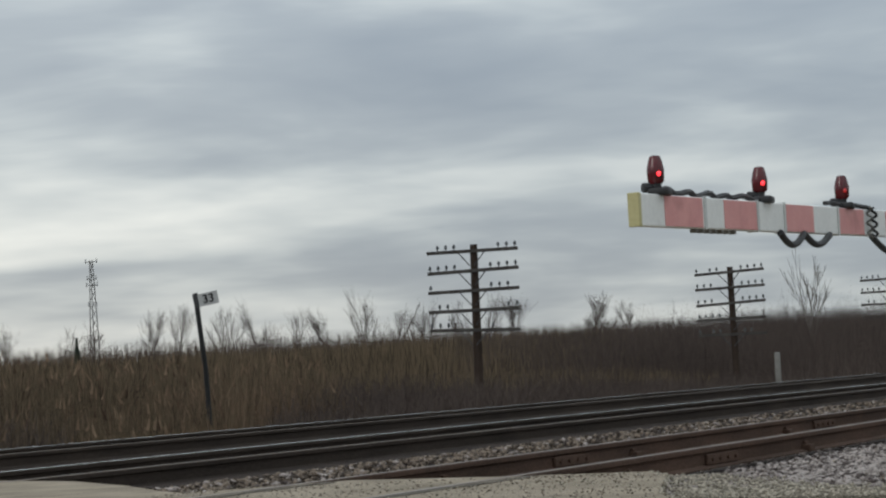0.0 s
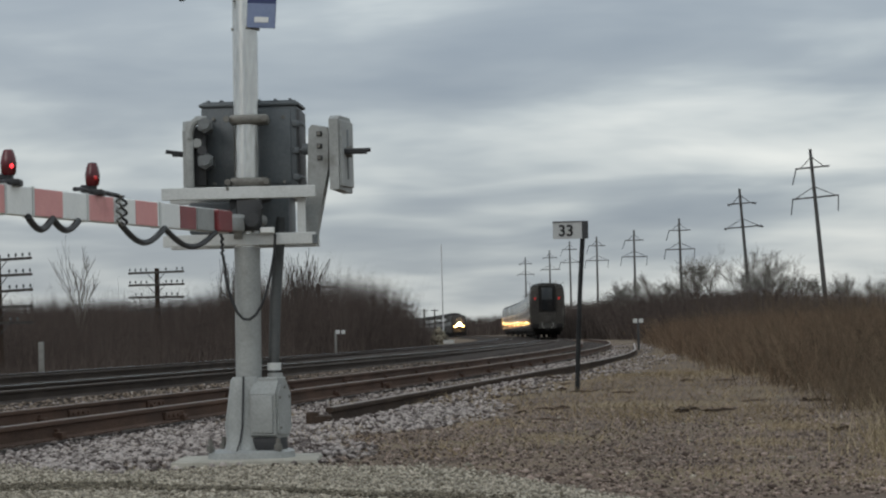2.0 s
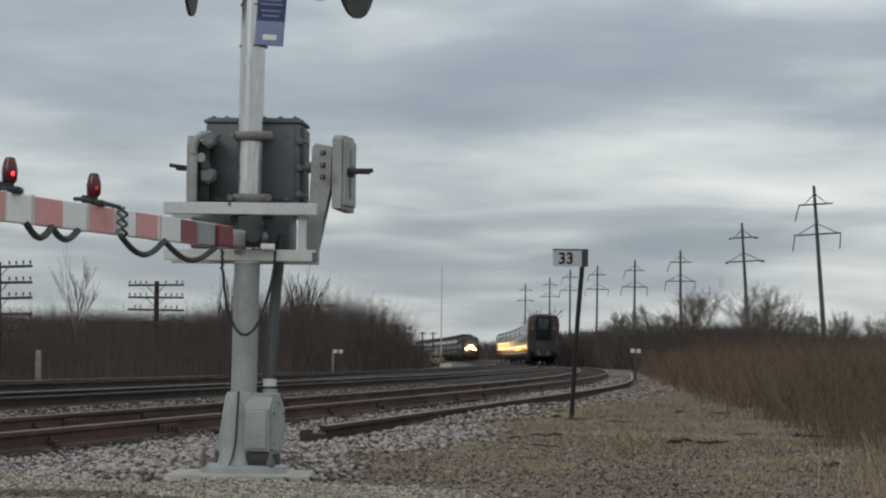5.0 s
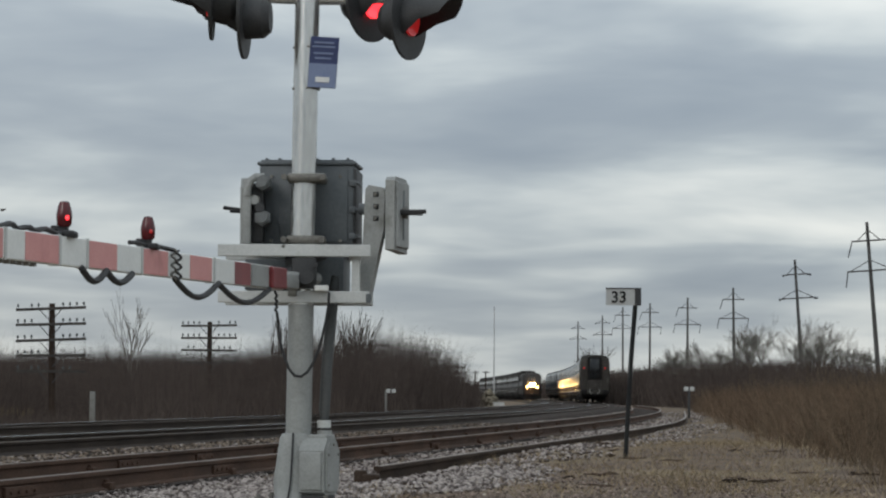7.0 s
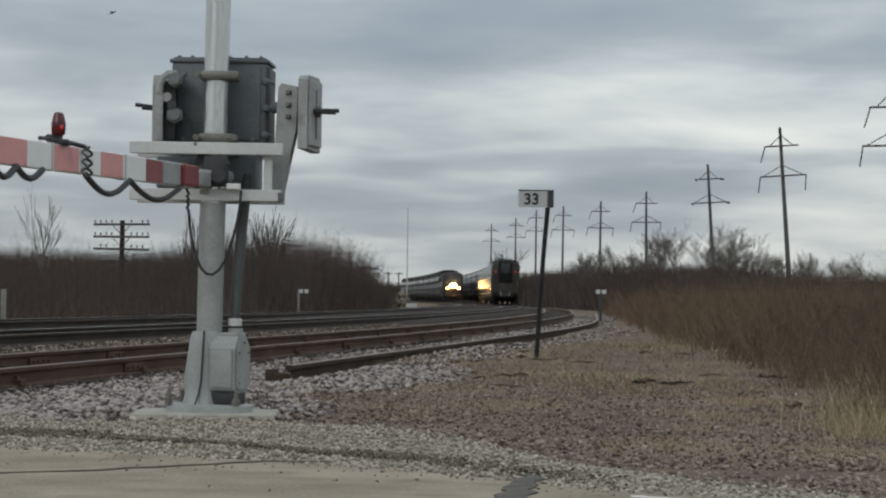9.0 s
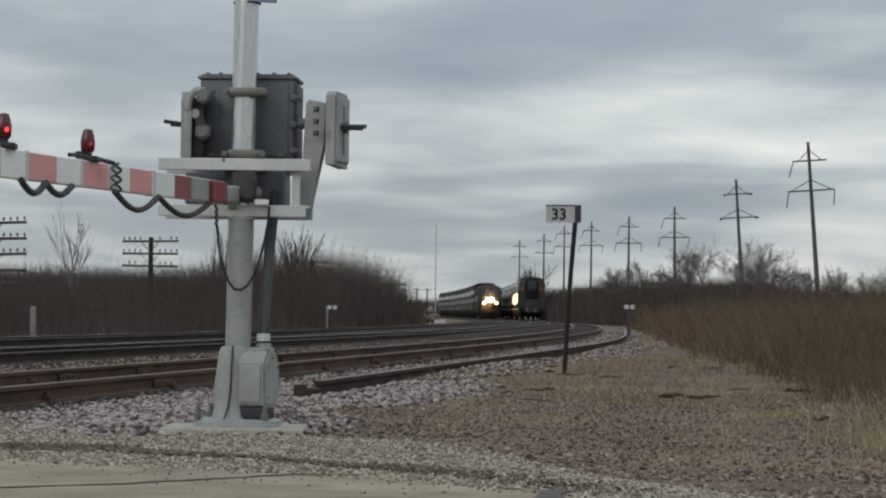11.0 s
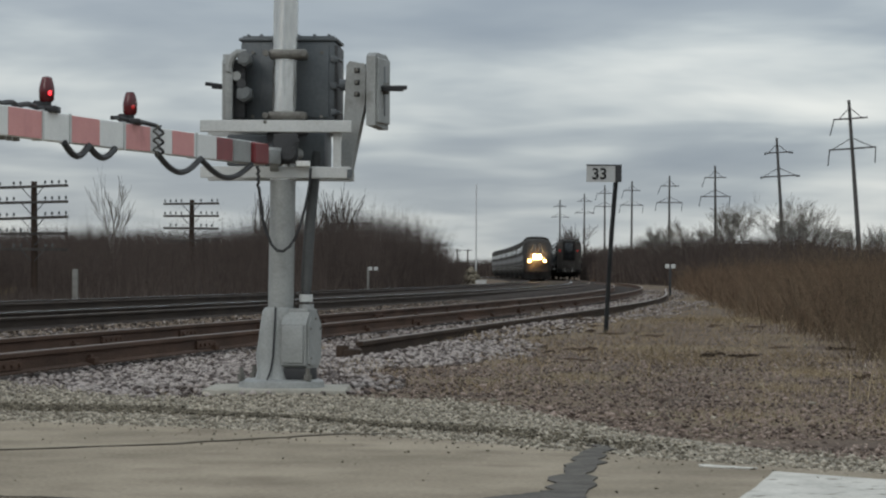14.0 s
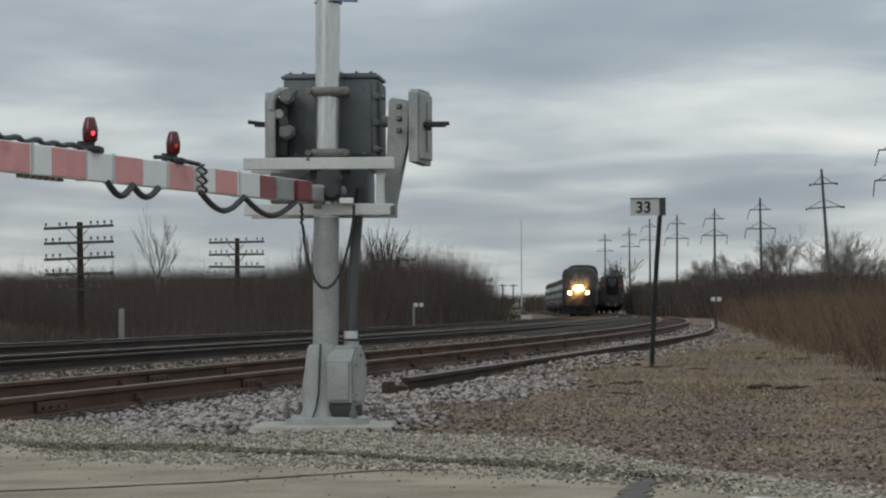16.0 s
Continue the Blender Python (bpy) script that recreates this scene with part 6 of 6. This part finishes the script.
shoulder_edge = [(1.5, 8.55), (3.4, 7.0), (3.4, 8.1), (1.6, 9.8), (0.98, 11.2), (0.62, 12.5), (0.15, 14.0), (-0.35, 14.6), (-1.0, 14.75), (-2.0, 14.7), (-2.85, 14.9), (-2.75, 13.6), (-1.97, 11.40), (-0.91, 10.80), (-0.42, 10.54), (0.05, 10.14), (0.45, 9.64), (0.86, 9.16)]
tagged(part("gravel_shoulder", Build().prism(shoulder_edge, -0.2, -0.045, "z"), M["shoulder"], label="bed of fine pale gravel between road and tracks", smooth=False), category="gravel", kind="structure")
# pale shoulder gravel along the road
xs, ys = rng.uniform(-3.6, 3.2, 90000), rng.uniform(8, 16.5, 90000)
d_ = ys - np.interp(xs, RX, RY)
keep = (d_ > -0.12 - 0.12 * rng.random(len(xs))) & pale_zone(xs, ys) & ~((np.abs(xs + 0.98) < 0.42) & (np.abs(ys - 15.22) < 0.4))
xs, ys, d_ = xs[keep], ys[keep], d_[keep]
stones("shoulder_gravel", xs, ys, (0.006 + 0.022 * rng.random(len(xs)) ** 2.6), M["pale_stone"], "pale fine limestone gravel along the road edge", 0.2, z=np.maximum(ground_z(xs, ys), -0.045) + 0.03 * (d_ < 0.2) + 0.002)
# purple-brown stones on the verge
xs, ys = sector(84000, -6, 17, 9.5, 34, 1.4)
u = side_u(xs, ys)
keep = (u > -3.6 + 0.3 * np.sin(ys)) & off_road(xs, ys - 0.5) & ~pale_zone(xs, ys) & (rng.random(len(xs)) < np.clip((30 - ys) / 11, 0.16, 1)) & (xs < np.interp(ys, EY, EX) + 0.6)
xs, ys = xs[keep], ys[keep]
stones("verge_stones", xs, ys, (0.006 + 0.022 * rng.random(len(xs)) ** 2.6) * np.where(rng.random(len(xs)) < 0.02, 1.9, 1.0), M["purple_stone"], "dull purple-brown stones and earth on the verge", 0.22)


# single pale stones lying on top
xs, ys = sector(110, -9, 13, 11.5, 30, 1.1)
keep = off_road(xs, ys - 0.6) & (xs < np.interp(ys, EY, EX) - 0.1) & (side_u(xs, ys) > -6.4) & ~((np.abs(xs + 0.98) < 0.5) & (np.abs(ys - 15.22) < 0.5))
xs, ys = xs[keep], ys[keep]
stones("loose_stones", xs, ys, rng.uniform(0.02, 0.06, len(xs)), M["pale_stone"], "larger pale stones scattered over the gravel", 0.15)
# coarser ballast farther along the curve
xs, ys = sector(26000, -8, 9, 60, 150, 1.2)
u = (xs - np.vectorize(lambda y: line(0.0, y, SIDE))(ys)) * 0.988
keep = (u > -11.2) & (u < -4.5) & (np.abs(u + 6.7) > 0.1) & (np.abs(u + 8.2) > 0.1) & ((u < -8.3) | (u > -6.6)) & (np.abs(xs - np.vectorize(loose_x)(ys)) > 0.2)
xs, ys = xs[keep], ys[keep]
stones("ballast", xs, ys, rng.uniform(0.04, 0.085, len(xs)), M["ballast_stone"], "grey ballast farther along the siding")
# dark grit in a rut along the road edge
GX = np.array([-2.9, -2.27, -1.99, -1.38, -0.78, -0.21, 0.3, 0.64, 1.1])
GY = np.array([13.6, 13.2, 13.1, 12.86, 12.33, 11.75, 11.22, 10.7, 9.9])
xs = GX[0] + (GX[-1] - GX[0]) * rng.beta(1.3, 1.7, 6000)
ys = np.interp(xs, GX, GY) + rng.normal(0, 0.15, len(xs)) * (0.75 + 0.4 * np.sin(xs * 2.3)) * np.interp(xs, [-2.9, -2, 0.3, 1.1], [0.6, 1, 1, 1.6]) + 0.06 * np.sin(xs * 7)
stones("dark_grit", xs, ys, rng.uniform(0.007, 0.020, len(xs)), M["grit"], "dark grit in a rut along the road edge", 0.4, z=np.maximum(ground_z(xs, ys), -0.05) + 0.012)
# dirty gravel dragged over the corner of the crossing
xs, ys = rng.uniform(-6.4, -2.3, 9000), rng.uniform(12.2, 16.6, 9000)
cover = np.clip((ys - 11.6 + 0.5 * (xs + 2.6)) / 3.0, 0, 1) * (0.55 + 0.3 * np.sin(xs * 2.3) * np.sin(ys * 3.1))
keep = (rng.random(len(xs)) < cover) & ~off_road(xs, ys + 0.05) & (np.abs(side_u(xs, ys) + 6.7) > 0.12) & (np.abs(side_u(xs, ys) + 8.2) > 0.12)
xs, ys = xs[keep], ys[keep]
fair = rng.random(len(xs)) < 0.6
for pick, tone in ((fair, "pale_stone"), (~fair, "brown_stone")):
    stones("crossing_gravel", xs[pick], ys[pick], rng.uniform(0.006, 0.018, pick.sum()), M[tone], "dirty gravel strewn over the corner of the crossing", 0.2, z=np.zeros(pick.sum()))
# loose bits strewn over the road
xs, ys = rng.uniform(-3.4, 2.6, 8000), rng.uniform(7.6, 13.4, 8000)
d_ = np.interp(xs, RX, RY) - ys
keep = (d_ > 0) & (rng.random(len(xs)) < np.exp(-d_ / 0.28) + 0.02)
xs, ys = xs[keep], ys[keep]
stones("road_pebbles", xs, ys, rng.uniform(0.005, 0.014, len(xs)), M["grit"], "small pebbles strewn on the road edge", 0.3, z=np.zeros(len(xs)))
# pale clumps of grass at the corner of the brush
for cx, cy, n, h in ((2.80, 13.8, 340, 0.17), (2.92, 14.4, 220, 0.30), (3.05, 13.2, 260, 0.12), (2.6, 14.9, 90, 0.10), (2.95, 13.2, 110, 0.14), (3.1, 16.6, 90, 0.22), (2.5, 13.6, 120, 0.06), (2.3, 12.2, 500, 0.035), (2.2, 16.0, 500, 0.04), (1.6, 12.9, 420, 0.03), (1.9, 14.4, 420, 0.03), (0.9, 17.5, 450, 0.035), (2.7, 18.2, 450, 0.05), (3.25, 12.3, 120, 0.16)):
    xs, ys = cx + rng.normal(0, 0.17, n), cy + rng.normal(0, 0.38, n)
    v, f = blades(xs, ys, h * rng.uniform(0.35, 1.5, n), 0.0028, 0.55, twigs=1)
    o = stuff("grass_clump", v, f, M["straw"], "pale dry grass clump at the edge of the brush", "grass")


# heap of pale stone beside the line
heap = Build()
for k in range(90):
    a, r = rng.uniform(0, 2 * math.pi), 1.25 * rng.random() ** 0.6
    heap.ball((r * math.cos(a), r * math.sin(a), 1.75 * (1 - r / 1.3) - 0.1), (0.30 * rng.uniform(0.7, 1.2), 0.30, 0.26), n=1)
hp = part("stone_heap", heap, M["grit"], smooth=False)
hp.matrix_world = pose(2.6, 240, -0.45)
tagged(hp, "low heap of grey crushed stone beside the tracks", "stone heap")
box_ = thing("lineside_box", pose(3.5, 236.5, -0.35), "low white lineside box beside the stone heap", "box")
part("body", Build().box((0, 0, 0.2), (1.0, 0.5, 0.42), 0.03), M["far_white"], box_)
part("lid", Build().box((0, 0, 0.43), (1.08, 0.58, 0.06), 0.015), M["far_white"], box_)
for x, y in ((2.8, 520.0), (5.0, 524.0)):
    fp = thing("telegraph_pole", pose(x, y, -1.0), "small far telegraph pole with one crossarm", "telegraph pole", "telegraph poles along the line")
    part("pole", Build().rod((0, 0, -0.2), (0, 0, 6.8), 0.17, 0.12, 8), M["pole_wood"], fp)
    part("crossarm", Build().box((0, -0.16, 6.5), (1.6, 0.10, 0.16), 0.01), M["arm_wood"], fp, smooth=False)


# a scatter of dark wood scraps in the grass
random.seed(5)
scraps = [(cx + random.gauss(0, 0.22), cy + random.gauss(0, 0.55)) for cx, cy, n in ((3.7, 32.4, 2), (3.4, 26.4, 1), (3.65, 25.0, 2), (2.66, 22.7, 7), (3.0, 17.5, 2), (1.9, 28.3, 3), (1.75, 30.2, 2), (1.2, 24.6, 2), (2.1, 36.0, 3), (0.8, 20.6, 1), (2.9, 41.0, 2)) for _ in range(n)]
for x, y in scraps:
    l, a, w = random.uniform(0.10, 0.36), random.uniform(-40, 40), random.uniform(0.014, 0.032)
    loops = []
    for k in range(5):
        q, r = k / 4 - 0.5, w * random.uniform(0.4, 1.0) * (1.0 if 0 < k < 4 else 0.35)
        cy, cz = random.uniform(-0.02, 0.02), random.uniform(-0.004, 0.02)
        loops.append([(q * l, cy - r, cz - r * 0.5), (q * l, cy + r, cz - r * 0.6), (q * l + 0.01, cy + r * 0.3, cz + r * 0.8), (q * l, cy - r * 0.6, cz + r * 0.6)])
    o = part("wood_scrap", Build().loft(loops), M["scrap"], smooth=False)
    o.matrix_world = pose(x, y, float(ground_z(x, y)) + 0.025, 0, 0, a)
    tagged(o, "dark splintered piece of wood on the ground", "wood scrap", "wood scraps")


# a bird crosses the sky
bird = thing("bird", pose(-40, 180, 8), "small dark bird in flight", "bird")
part("bird_body", Build().ball((0, 0, 0), (0.19, 0.06, 0.06)).ball((0.2, 0, 0.02), (0.06, 0.045, 0.045)).prism([(-0.17, 0.0), (-0.33, 0.04), (-0.33, -0.04)], -0.01, 0.01, "z"), M["twig"], bird)
for s in (-1, 1):
    part("wing", Build().loft([[(0.09, 0.03 * s, 0.02), (-0.09, 0.03 * s, 0.02), (-0.09, 0.03 * s, 0.035)], [(0.05, 0.2 * s, 0.10), (-0.08, 0.2 * s, 0.10), (-0.08, 0.2 * s, 0.11)], [(-0.04, 0.38 * s, 0.08), (-0.07, 0.38 * s, 0.08), (-0.07, 0.38 * s, 0.085)]]), M["twig"], bird)


# ---- motion of the trains and the bird ----
def run_train(cars, lengths, offset, turns, start, speed):
    """Keys each car along its track: start is the y of the end nearest the crossing."""
    near = 0.0
    for car, length in zip(cars, lengths):
        rows = []
        for k in range(9):
            t = 2.0 * k
            y = start + speed * t + near + length / 2
            rows.append((t, pose(line(offset, y, turns), y, 0.0, 0, 0, -math.degrees(heading(offset, y, turns)))))
        walk(car, rows)
        near += length


BIRD = ((0, -128.0, 3.0), (4, -66.0, 6.5), (6, -40.0, 11.0), (7.3, -30.8, 14.5), (7.8, -27.5, 16.1), (8.3, -23.8, 18.1), (9.0, -18.8, 20.5), (12, 2.0, 29.0), (16, 30.0, 38.0))


# the lowered arm swings sideways a little to rest, angles fitted to camera view
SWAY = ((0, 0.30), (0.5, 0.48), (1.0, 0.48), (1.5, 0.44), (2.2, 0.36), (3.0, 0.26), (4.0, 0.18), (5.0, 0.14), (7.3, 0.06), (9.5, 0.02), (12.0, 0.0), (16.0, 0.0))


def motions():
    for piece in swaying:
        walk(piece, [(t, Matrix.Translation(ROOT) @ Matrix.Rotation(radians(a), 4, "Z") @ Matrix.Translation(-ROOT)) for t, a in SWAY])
    walk(bird, [(t, pose(x, 180, z, 0, -20, -10)) for t, x, z in BIRD])
    run_train(leaving, [CAR] * len(leaving), TRACK_NEAR, MAIN, 209.0, 7.2)
    run_train(coming, [LOCO] + [CAR] * (len(coming) - 1), TRACK_FAR, OUTER, 546.0, -20.0)


motions()
